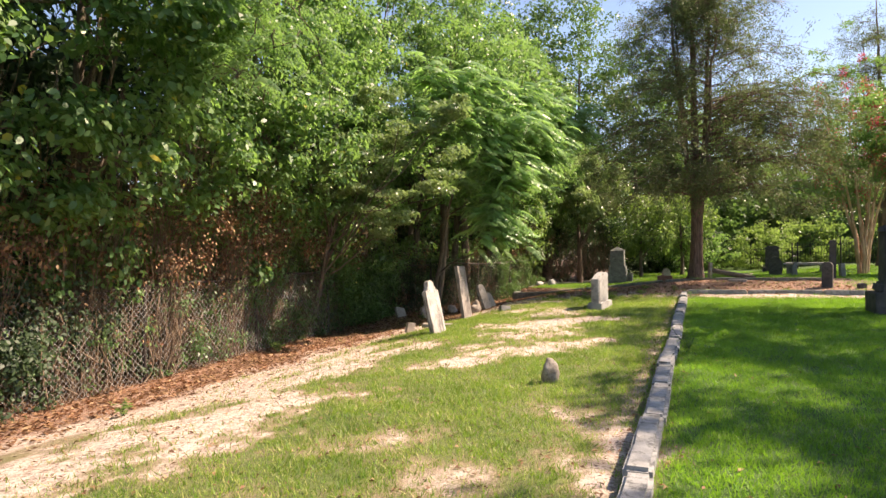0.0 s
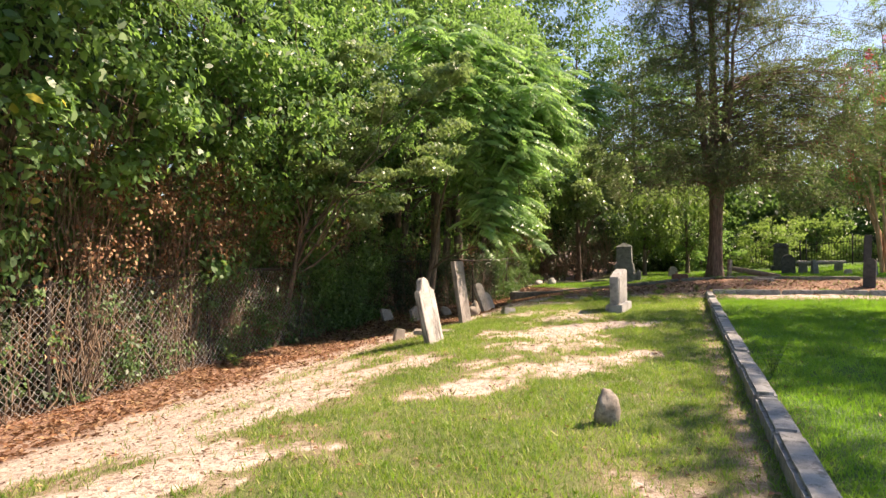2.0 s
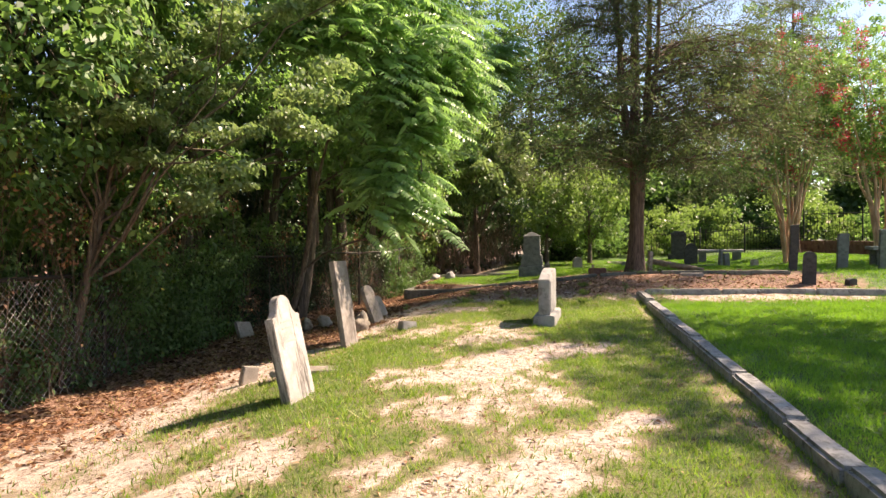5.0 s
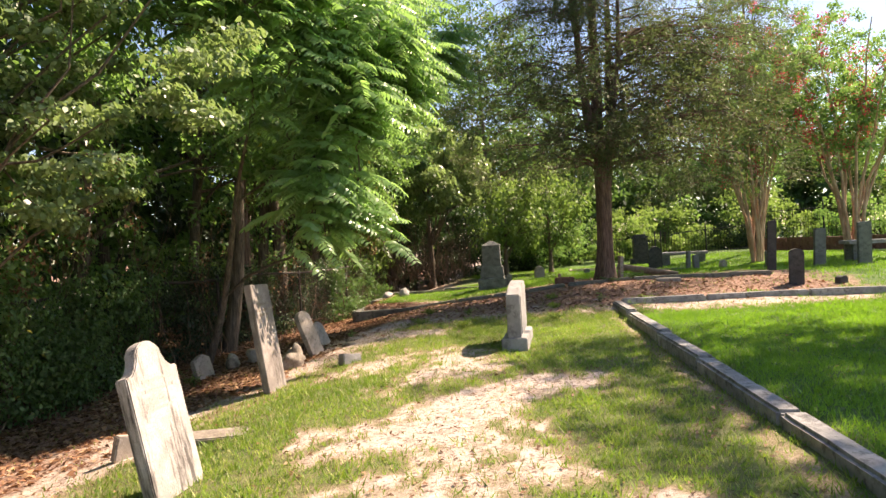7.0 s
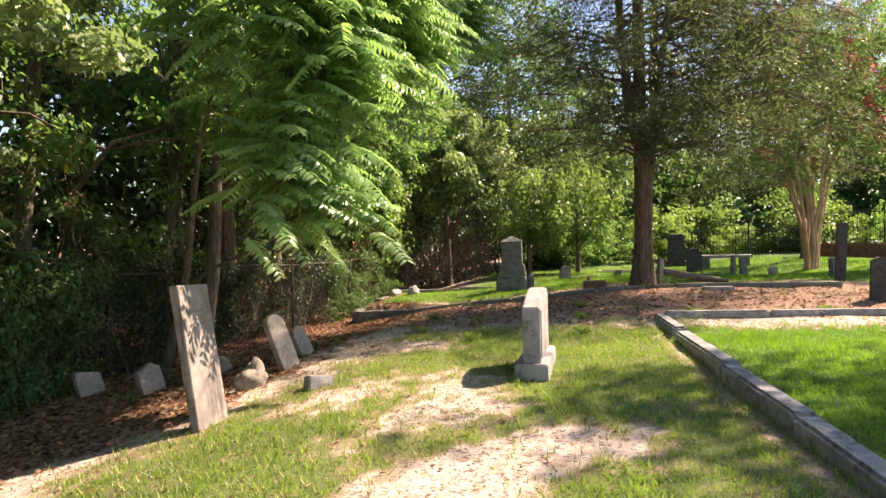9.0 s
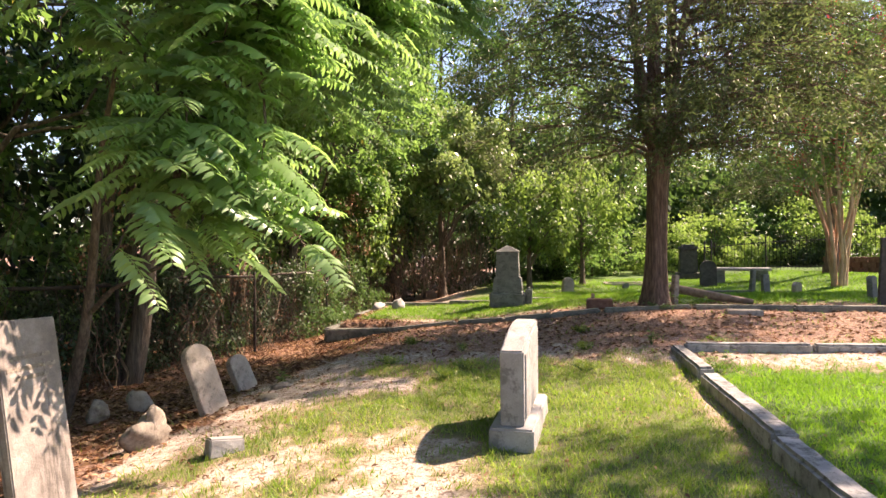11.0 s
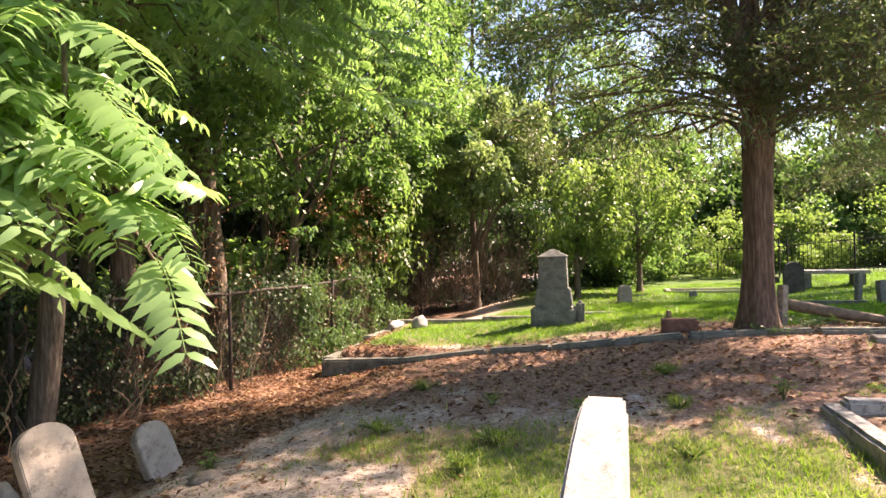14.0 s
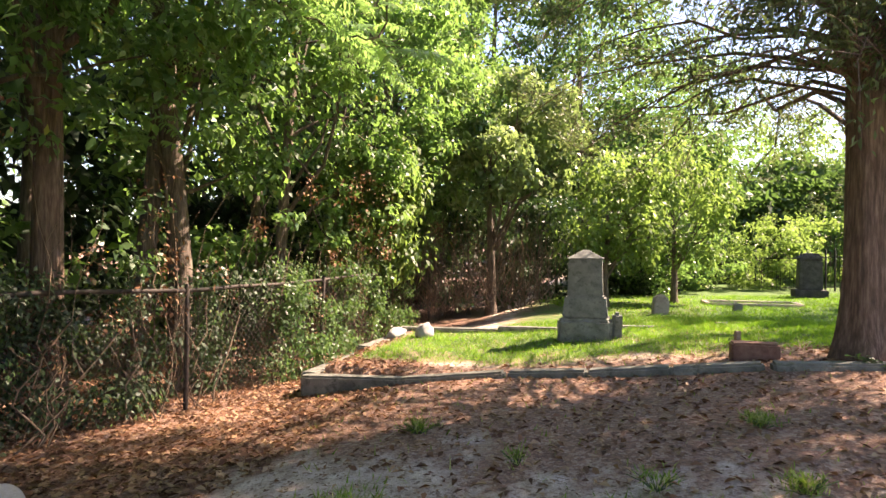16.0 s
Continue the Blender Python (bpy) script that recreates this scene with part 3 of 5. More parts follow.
def kerb_run(name, start, ends, z_tops, width, depth, material, label, seed, proud=-1.0):
    """A run of kerb stones: each a block of its own under the run."""
    run = base(name, pose(start[0], start[1], 0), label, "kerb")
    p = Vector((start[0], start[1], 0))
    for i, (q, zt) in enumerate(zip(ends, z_tops)):
        q = Vector((q[0], q[1], 0))
        d = q - p
        tilt = 0.5 * math.sin(i * 1.7 + seed)
        if proud > 0:
            za = max(z_tops[max(0, i - 1)] * 0.5 + zt * 0.5, ground_z(p.x, p.y) + proud)
            zb = max(z_tops[min(len(z_tops) - 1, i + 1)] * 0.5 + zt * 0.5, ground_z(q.x, q.y) + proud)
            zt, tilt = (za + zb) / 2, -math.degrees(math.atan2(zb - za, d.length))
        ln = d.length - 0.012
        bm = block_bm(ln, width, depth, 0.028, 0, 0.0)
        bmesh.ops.subdivide_edges(bm, edges=[e for e in bm.edges if e.calc_length() > ln * 0.6], cuts=max(2, int(ln / 0.18)), use_grid_fill=True)
        roughen(bm, 0.008, 5.0, seed + i * 3.3)
        ob = part("kerb_stone", bm, material, run)
        mid = (p + q) / 2
        shift = 0.012 * math.sin(seed * 3 + i * 2.1)
        ob.matrix_basis = pose(mid.x + shift - start[0], mid.y - start[1], zt - depth, 0, tilt, math.degrees(math.atan2(d.y, d.x)))
        p = q
    return tagged(run, kind="structure")


def along(start, direction, lengths):
    out, d = [], 0.0
    for k in lengths:
        d += k
        out.append((start[0] + direction.x * d, start[1] + direction.y * d))
    return out


K0 = (0.42, 1.55)
first = (1.9, 1.45, 1.3, 1.05, 0.85, 0.75)
kerb_run("kerb", K0, along(K0, KU, first), (0.16, 0.17, 0.165, 0.175, 0.20, 0.17), 0.19, 0.36, M_KERB, "grey granite kerb stones edging the raised lawn", 1.0)
K1 = along(K0, KU, (sum(first) + 0.03,))[0]
kerb_run("kerb", (K1[0] + 0.02, K1[1]), along((K1[0] + 0.02, K1[1]), KU, (1.05, 1.5, 2.05, 1.85, 2.2)), (0.13, 0.15, 0.17, 0.185, 0.20), 0.2, 0.4, M_KERB, "grey granite kerb stones edging the raised lawn", 2.0)
K2 = along(K1, KU, (1.05 + 1.5 + 2.05 + 1.85 + 2.2 + 0.1,))[0]
kerb_run("kerb", (K2[0] + 0.02, K2[1]), along((K2[0] + 0.02, K2[1]), KU, (1.55,)), (0.235,), 0.18, 0.4, M_KERB, "tilted end stone of the granite kerb", 3.0)
K3 = along(K2, KU, (1.50,))[0]
kerb_run("kerb", (K3[0] + 0.12, K3[1] - 0.02), along((K3[0] + 0.12, K3[1] - 0.02), KV, (1.6, 1.9, 1.7, 2.0, 1.8)), (0.28, 0.285, 0.29, 0.30, 0.31), 0.17, 0.36, M_KERB, "grey granite kerb across the end of the lawn", 4.0)

# kerbed family plot
kerb_run("plot_kerb", (2.8, 23.5), [(4.1, 22.92), (5.38, 22.36), (6.2, 21.85), (7.0, 21.38), (7.8, 20.9), (9.2, 20.25), (10.8, 19.6), (12.2, 19.0)],
         (-0.12, -0.03, 0.06, 0.18, 0.30, 0.44, 0.48, 0.48), 0.2, 0.6, M_WALL, "low mossy stone kerb fronting the family plot", 5.0, 0.08)
kerb_run("plot_kerb", (2.86, 23.62), [(3.6, 25.1), (4.3, 26.5)], (-0.12, -0.02), 0.24, 0.6, M_WALL, "low stone kerb down the side of the plot", 6.0)
kerb_run("plot_kerb", (4.35, 27.0), [(6.2, 26.5), (8.0, 25.95), (9.9, 25.35), (11.9, 24.75), (13.8, 24.2)], (0.05, 0.10, 0.17, 0.27, 0.33), 0.22, 0.5, M_WALL, "low worn kerb at the back of the plot", 7.0)

# dark granite family monument in stepped tiers
mono = base("family_monument", turned(7.24, 24.72, -24, 0, 0, 0.05), "dark granite stepped family monument on shaded grass", "monument")
part("rough_base", block_bm(0.84, 0.66, 0.42, 0.05, 4, 0.035, 5.0, 1.0), M_MONU, mono, "rock-faced granite base")
part("upper_base", block_bm(0.72, 0.55, 0.36, 0.03, 2, 0.008, 5.0, 2.0, 0.10, 0.41), M_MONU, mono)
part("die", block_bm(0.56, 0.44, 0.62, 0.02, 2, 0.004, 5.0, 3.0, 0.06, 0.765), M_MONU, mono)
cap = bmesh.new()
bmesh.ops.create_cone(cap, cap_ends=True, segments=4, radius1=0.41, radius2=0.05, depth=0.14)
bmesh.ops.rotate(cap, verts=cap.verts, matrix=Matrix.Rotation(radians(45), 3, "Z"))
bmesh.ops.scale(cap, verts=cap.verts, vec=(1, 0.82, 1))
bmesh.ops.translate(cap, verts=cap.verts, vec=(0, 0, 1.45))
part("cap", cap, M_MONU, mono)
part("footstone", block_bm(0.16, 0.4, 0.5, 0.05, 2, 0.02, 5.0, 4.0), M_MONU, mono).matrix_local = pose(0.5, 0.05, 0)

stone_thing("headstone", slab_bm(arch_outline(0.38, 0.52, 0.2), 0.18, 0.03, 9.0), M_HEAD, turned(10.75, 28.9, -10, 3, 0), "rounded pale headstone beyond the plot kerb")


# ---- fence ----
def fence_x(y):
    """The fence bends towards the walled plot after the leaning headstones."""
    return np.interp(y, (0.0, 18.0, 21.4, 23.5, 26.4, 40.0), (-8.036, -1.826, 0.2, 1.56, 3.16, 9.3))


FD, FN = np.array((0.326, 0.945, 0.0)), np.array((0.945, -0.326, 0.0))


def build_chain_fence():
    fence = base("chain_link_fence", pose(fence_x(4), 4, 0), "old overgrown chain-link fence with rusty pipe posts", "fence")
    inv = fence.matrix_world.inverted()

    def under(ob):
        ob.matrix_parent_inverse = inv
        return ob

    top = 1.55
    y0, y1, step = 3.6, 34.4, 2.8
    for k in range(int((y1 - y0) / step) + 1):
        y = y0 + k * step
        z = ground_z(fence_x(y), y)
        tb = Tubes(8)
        tb.add([(fence_x(y), y, z - 0.2), (fence_x(y) + 0.02 * math.sin(k * 2), y, z + 0.8), (fence_x(y) + 0.03 * math.sin(k), y, z + top + 0.03), (fence_x(y) + 0.03 * math.sin(k), y, z + top + 0.05)], (0.03, 0.03, 0.03, 0.012))
        under(tb.build("post", M_RUST, fence))
    rail = Tubes(6)
    ys = np.arange(y0, y1, 0.4)
    rail.add([(fence_x(y), y, ground_z(fence_x(y), y) + top - 0.02 + 0.015 * math.sin(y * 2.1)) for y in ys], [0.03] * len(ys))
    under(rail.build("top_rail", M_RUST, fence, "rusty top rail"))
    # Wires that start beyond y 15.5 take the darker brown of the posts.
    wires, dark_wires = Tubes(3), Tubes(3)
    pitch = 0.105
    ln = (y1 - y0) / FD[1]
    for way in (1, -1):
        for k in range(int(ln / pitch)):
            pts = []
            for h in (0.0, 0.3, 0.6, 0.9, 1.2, 1.5):
                s = k * pitch + way * h
                y = y0 + s * FD[1]
                if y < y0 or y > y1:
                    continue
                b = 0.03 * math.sin(1.9 * y) * math.sin(3 * h) + 0.004 * way
                x = fence_x(y) + 0.028 + b
                pts.append((x, y, float(height(x, y)) + 0.02 + h))
            if len(pts) > 1:
                (wires if pts[0][1] < 15.5 else dark_wires).add(pts, [0.0025] * len(pts))
    under(wires.build("wire_mesh", M_WIRE, fence, "sagging galvanised diamond mesh"))
    under(dark_wires.build("wire_mesh", M_RUST, fence, "dark brown diamond mesh"))
    tagged(fence, kind="structure")


build_chain_fence()


# ---- trees ----
def limb_path(a, b, sag, rng, n=6, wander=0.08):
    a, b = np.asarray(a, float), np.asarray(b, float)
    t = np.linspace(0, 1, n)[:, None]
    p = a + (b - a) * t
    p[:, 2] += sag * np.sin(np.pi * t[:, 0])
    w = rng.normal(size=(n, 3)) * wander * np.linalg.norm(b - a)
    w[0] = w[-1] = 0
    return p + w * 0.35


def tree(name, x, y, trunk_h, radius, clumps, radii, per, size, material, bark, label, rng, category="tree", outward=None, lean=(0, 0), flat=0.6, limbs=14, group="", hang=0.35, rounded=False):
    """A tapered trunk, limbs reaching into the crown, and a crown of leaf clumps."""
    z = ground_z(x, y)
    th = base(name, pose(x, y, z), label, category, group)
    local = clumps - np.array((x, y, z))
    tb = Tubes(9)
    k = 9
    t = np.linspace(0, 1, k)
    pts = np.stack([lean[0] * t + 0.10 * radius * 6 * np.sin(t * 5 + x) * t, lean[1] * t + 0.10 * radius * 6 * np.sin(t * 4 + y) * t, -0.15 + t * (trunk_h + 0.15)], axis=1)
    rr = radius * (1 - 0.75 * t)
    rr[0] *= 1.45
    tb.add(pts, rr)
    tb.build("trunk", bark, th)
    order = rng.permutation(len(local))[:limbs]
    for i in order:
        lb = Tubes(5)
        s = np.clip(rng.uniform(0.3, 0.95), 0, 0.95)
        a = np.array([np.interp(s, t, pts[:, c]) for c in range(3)])
        path = limb_path(a, local[i], rng.uniform(-0.1, 0.3), rng)
        r0 = radius * (1 - 0.75 * s) * 0.45
        lb.add(path, np.linspace(r0, 0.008, len(path)))
        lb.build("limb", bark, th)
    v, f = clump_leaves(local, radii, per, size, rng, flat, outward, hang, rounded)
    tagged(mesh_object("crown", v, f, material, th))
    return th


def ball_clumps(cx, cy, cz, rx, ry, rz, n, rng, shell=0.55, low=-1.0):
    d = unit(rng.normal(size=(n, 3)))
    d[:, 2] = np.maximum(d[:, 2], low)
    k = shell + (1 - shell) * rng.random((n, 1)) ** 0.5
    lump = 1 + 0.22 * np.sin(3 * d[:, :1] * 2 + cx) * np.sin(2.7 * d[:, 1:2] * 2 + cy) + 0.12 * np.sin(7 * d[:, 2:3] + cx)
    return np.array((cx, cy, cz)) + d * k * lump * np.array((rx, ry, rz))


def overhang(y):
    return 1.35 + 0.9 * np.exp(-((y - 8.6) / 2.2) ** 2) + 0.6 * np.exp(-((y - 13.4) / 1.7) ** 2) + 0.45 * np.sin(1.7 * y) + 0.25 * np.sin(4.1 * y + 1) - 0.6 * smooth_step(19, 24, y)


def canopy_reach(y, z):
    o = overhang(y)
    low = 0.0 + o * smooth_step(1.9, 3.6, z + 0.25 * np.sin(3 * y))
    high = 1.1 * smooth_step(19.5, 23, y) * smooth_step(3.8, 5.6, z)
    return low + high - 0.28 * np.maximum(0, z - 4.6) + 0.25 * np.sin(2.3 * z + 1.9 * y)


def fence_point(y, w, z):
    x = fence_x(y)
    return np.stack([x + FN[0] * w, y + FN[1] * w, z], axis=-1)


def build_thicket():
    rng = np.random.default_rng(21)
    y_at = 2.6
    k = 0
    while y_at < 37:
        span = 2.5
        far = y_at > 21
        n = 250 if not far else 190
        yy = rng.uniform(y_at - 0.4, y_at + span + 0.4, n)
        zz = 1.5 + (8.3 + 3.0 * smooth_step(11, 19, yy)) * rng.random(n) ** 1.05
        ww = canopy_reach(yy, zz) - rng.exponential(0.7, n)
        gap = np.sin(1.9 * yy + 1.3 * zz) + np.sin(2.7 * zz - 1.1 * yy + k)
        keep = gap > -1.45
        keep &= (y_at > 17) | (zz > 1.5 + 1.25 * np.maximum(0, ww) + 0.3 * np.sin(3 * yy))
        c = fence_point(yy, ww, zz + height(fence_x(yy), yy))[keep]
        if 15.5 < y_at < 27:
            c = c[(c[:, 2] > 3.1 + 0.5 * np.sin(2.2 * c[:, 1])) | (rng.random(len(c)) < 0.12)]
        r = rng.uniform(0.28, 0.55, len(c))
        ty = y_at + span / 2
        tw = -1.1 - 0.7 * rng.random()
        p = fence_point(np.array(ty), np.array(tw), np.array(0.0))
        tree("thicket_tree", float(p[0]), float(p[1]), 7.5, 0.13 + 0.05 * rng.random(), c, r, 84 if y_at < 14 else 66, 0.122 if not far else 0.14, M_LEAF, M_BARK,
             "dense broadleaf tree leaning out over the old fence", rng, outward=(0.5, -0.1, 0.0), lean=(0.6, 0.1), limbs=16, group="trees along the fence", rounded=y_at < 9)
        # darker growth behind; its first rows have the thicket's shade in their leaf colour
        n = 70 if y_at > 18.5 else 115
        yy = rng.uniform(y_at, y_at + span, n)
        zz = rng.uniform(0.2, 12.0, n)
        ww = -1.6 - 2.6 * rng.random(n)
        c = fence_point(yy, ww, zz - 0.4)
        p = fence_point(np.array(ty), np.array(-3.2), np.array(0.0))
        tree("thicket_tree", float(p[0]), float(p[1]), 8.0, 0.16, c, rng.uniform(0.45, 0.8, n), 60, 0.21, M_LEAF if y_at > 18.5 else M_IVY if y_at > 11 else M_SHADED_LEAF, M_BARK,
             "leafy tree in the shaded thicket behind the fence", rng, limbs=8, group="trees along the fence")
        y_at += span
        k += 1


build_thicket()


def build_vines():
    """Dry vines hanging through the fence, and ivy patches on it."""
    rng = np.random.default_rng(31)
    for k, (y0, y1, n, brown) in enumerate(((3.5, 7.5, 380, 1.0), (7.5, 10.5, 380, 1.0), (10.5, 13.0, 320, 1.0), (13.0, 16.0, 90, 0.4), (16.0, 20.0, 70, 0.2), (20.0, 26.0, 90, 0.2), (26.0, 34.0, 160, 0.4))):
        th = base("hanging_vines", pose(fence_x((y0 + y1) / 2), (y0 + y1) / 2, 0), "tangle of dry brown vines draped over the fence", "vine", "vines on the fence")
        inv = th.matrix_world.inverted()
        tb = Tubes(3)
        for i in range(n):
            y = rng.uniform(y0, y1)
            y += 0.28 * math.sin(4.2 * y) + 0.1 * math.sin(11.0 * y)
            w = 0.06 - abs(rng.normal()) * 0.42
            g = ground_z(fence_x(y), y)
            top = g + rng.uniform(0.9, 4.6 if brown > 0.6 else 3.2)
            low = g + max(0.0, rng.uniform(-0.9, 1.0))
            m = 7
            t = np.linspace(0, 1, m)
            side = rng.normal() * 0.35
            yy = y + side * t + rng.normal(size=m) * 0.05
            wo = w + rng.normal(size=m) * 0.05 + 0.5 * t * t * max(0, top - g - 1.7) * rng.random()
            zz = low + (top - low) * t
            tb.add(fence_point(yy, wo, zz), np.linspace(rng.uniform(0.004, 0.012), 0.003, m))
        ob = tagged(tb.build("vine_tangle", M_VINE, th, "bare brown stems"), kind="stuff")
        ob.matrix_parent_inverse = inv
        q = int(22 * brown) + 8
        yy = rng.uniform(y0, y1, q)
        zz = rng.uniform(0.2, 2.3, q)
        c = fence_point(yy, -0.08 + 0.16 * rng.random(q) + 0.12 * np.maximum(0, zz - 1.2), zz + height(fence_x(yy), yy))
        v, f = clump_leaves(c, rng.uniform(0.12, 0.28, q), 34, 0.06, rng, 1.3, FN, 0.9)
        ob = mesh_object("green_foliage", v, f, M_LEAF, th)
        ob.matrix_parent_inverse = inv
        # withered and green leaves among the stems
        q = int(105 * brown) + 6
        yy = rng.uniform(y0, y1, q)
        zz = 0.3 + 2.9 * rng.random(q) ** 1.3
        c = fence_point(yy, -0.12 - np.abs(rng.normal(size=q)) * 0.25 + 0.75 * smooth_step(0.9, 2.4, zz), zz - 0.3)
        v, f = clump_leaves(c, rng.uniform(0.15, 0.34, q), 40, 0.065, rng, 1.2, None, 0.8)
        ob = mesh_object("dry_foliage", v, f, M_DEAD, th)
        ob.matrix_parent_inverse = inv
    # Dark leaf puts shade into some stretches; one stretch is paler where lit.
    for y0, y1, n, mat in ((3.5, 8.0, 120, M_SHADED_LEAF), (8.0, 10.0, 22, M_SHADED_LEAF), (9.6, 11.2, 24, M_IVY), (11.6, 15.0, 62, M_IVY), (15.0, 18.6, 170, M_LEAF), (15.0, 18.0, 90, M_IVY), (17.4, 22.0, 210, M_SHADED_LEAF), (21.0, 25.5, 100, M_SHADED_LEAF), (24.5, 30.0, 120, M_IVY)):
        mid = (y0 + y1) / 2
        th = base("ivy", pose(fence_x(mid), mid, 0), "green ivy climbing the chain-link fence", "ivy", "ivy on the fence")
        inv = th.matrix_world.inverted()
        yy = rng.uniform(y0, y1, n)
        zz = rng.uniform(0.05, 1.7, n)
        g = height(fence_x(yy), yy)
        behind = (0.4 if 14.5 < y0 < 24 and mat is M_SHADED_LEAF else 0.0) + 0.22 * (1 - smooth_step(13.5, 15, yy)) * smooth_step(7.5, 8.5, yy)
        c = fence_point(yy, 0.26 - behind - np.abs(rng.normal(size=n)) * 0.26 + 0.2 * np.sin(2 * yy) * np.sin(3 * zz), zz + g)
        v, f = clump_leaves(c, rng.uniform(0.18, 0.36, n), 75, 0.07, rng, 0.9, FN, 0.6)
        ob = tagged(mesh_object("leaf_mass", v, f, mat, th), kind="stuff")
        ob.matrix_parent_inverse = inv
        for i in range(7):
            y = rng.uniform(y0, y1)
            t = np.linspace(0, 1, 7)
            tb = Tubes(4)
            tb.add(fence_point(y + 0.4 * rng.normal() * t + 0.06 * rng.normal(size=7), 0.03 + 0.05 * rng.normal(size=7), ground_z(fence_x(y), y) - 0.03 + t * rng.uniform(0.9, 1.6)), np.linspace(0.014, 0.006, 7))
            tb.build("runner", M_VINE, th).matrix_parent_inverse = inv


build_vines()


def build_back_growth():
    """Growth added deep behind the fence to close the view between trunks; shade is put into its leaf colour."""
    rng = np.random.default_rng(61)
    for k in range(15):
        y = 1.0 + 2.6 * k
        n = 100
        yy = rng.uniform(y - 1.5, y + 1.5, n)
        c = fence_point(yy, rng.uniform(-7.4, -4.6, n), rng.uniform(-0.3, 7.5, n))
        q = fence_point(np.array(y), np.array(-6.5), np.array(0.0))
        tree("undergrowth", float(q[0]), float(q[1]), 3.0, 0.07, c, rng.uniform(0.6, 1.0, n), 29, 0.39, M_SHADED_LEAF, M_BARK, "undergrowth deep behind the fence, shade put into its leaf colour", rng, "bush", limbs=6, group="undergrowth behind the fence")


build_back_growth()


def lance(feet, alongs, ups, length, width):
    """Pointed leaflets: two pairs of shoulders and a drooping tip beyond each foot."""
    n = len(feet)
    alongs = unit(alongs)
    side = unit(np.cross(alongs, ups))
    nor = np.cross(side, alongs)
    L, W = np.broadcast_to(length, n)[:, None], np.broadcast_to(width, n)[:, None]
    low, mid = feet + alongs * L * 0.2 + nor * W * 0.10, feet + alongs * L * 0.6 + nor * L * 0.02
    tip = feet + alongs * L - nor * L * 0.16
    return np.stack([low - side * W * 0.46, low + side * W * 0.46, mid - side * W * 0.40, mid + side * W * 0.40, tip], axis=1)


def fronds(roots, heads, lengths, rng, pairs=10, leaflet=0.13, droop=0.42):
    """Long compound leaves: a curved stalk with leaflets grown from it in pairs."""
    vs, fs, count = [], [], 0
    k = pairs + 1
    link = np.arange(k - 1)[:, None]
    stalk = np.concatenate([link + np.array([[0, 1, k + 1]]), link + np.array([[0, k + 1, k]])])
    for root, head, ln in zip(roots, heads, lengths):
        head = unit(head)
        side = unit(np.cross(head, (0, 0, 1.0)))
        face = np.array((0.5, -0.3, 0.85)) + rng.normal(size=3) * 0.25
        t = np.concatenate([[0.0], np.linspace(0.2, 0.97, pairs)])
        path = root + head * (ln * t)[:, None]
        path[:, 2] -= droop * ln * t ** 2
        flat = side * (0.005 * (1.2 - t))[:, None]
        tt = np.repeat(t[1:], 2)
        sg = np.tile((1.0, -1.0), pairs)
        tang = unit(head - np.array((0, 0, 1.0)) * (2 * droop * tt)[:, None])
        d = side * sg[:, None] * 0.85 + tang * 0.3 + np.array((0, 0, -0.3)) + rng.normal(size=(len(tt), 3)) * 0.09
        up = face + side * sg[:, None] * 0.35 + rng.normal(size=(len(tt), 3)) * 0.12
        L = leaflet * (0.65 + 0.5 * np.sin(np.pi * np.clip(tt * 0.9 + 0.1, 0, 1))) * rng.uniform(0.85, 1.15, len(tt)) * (ln / 0.6) ** 0.5
        v = lance(np.repeat(path[1:], 2, axis=0), d, up, L, L * 0.34)
        own = np.arange(len(tt))
        foot = own // 2 + 1 + np.where(sg > 0, k, 0)
        p = 2 * k + own * 5
        tri = [(foot, p, p + 1), (p, p + 2, p + 3), (p, p + 3, p + 1), (p + 2, p + 4, p + 3)]
        vs += [path - flat, path + flat, v.reshape(-1, 3)]
        fs += [stalk + count] + [np.stack(q, axis=1) + count for q in tri]
        count += 2 * k + 5 * len(tt)
    return np.concatenate(vs), np.concatenate(fs)


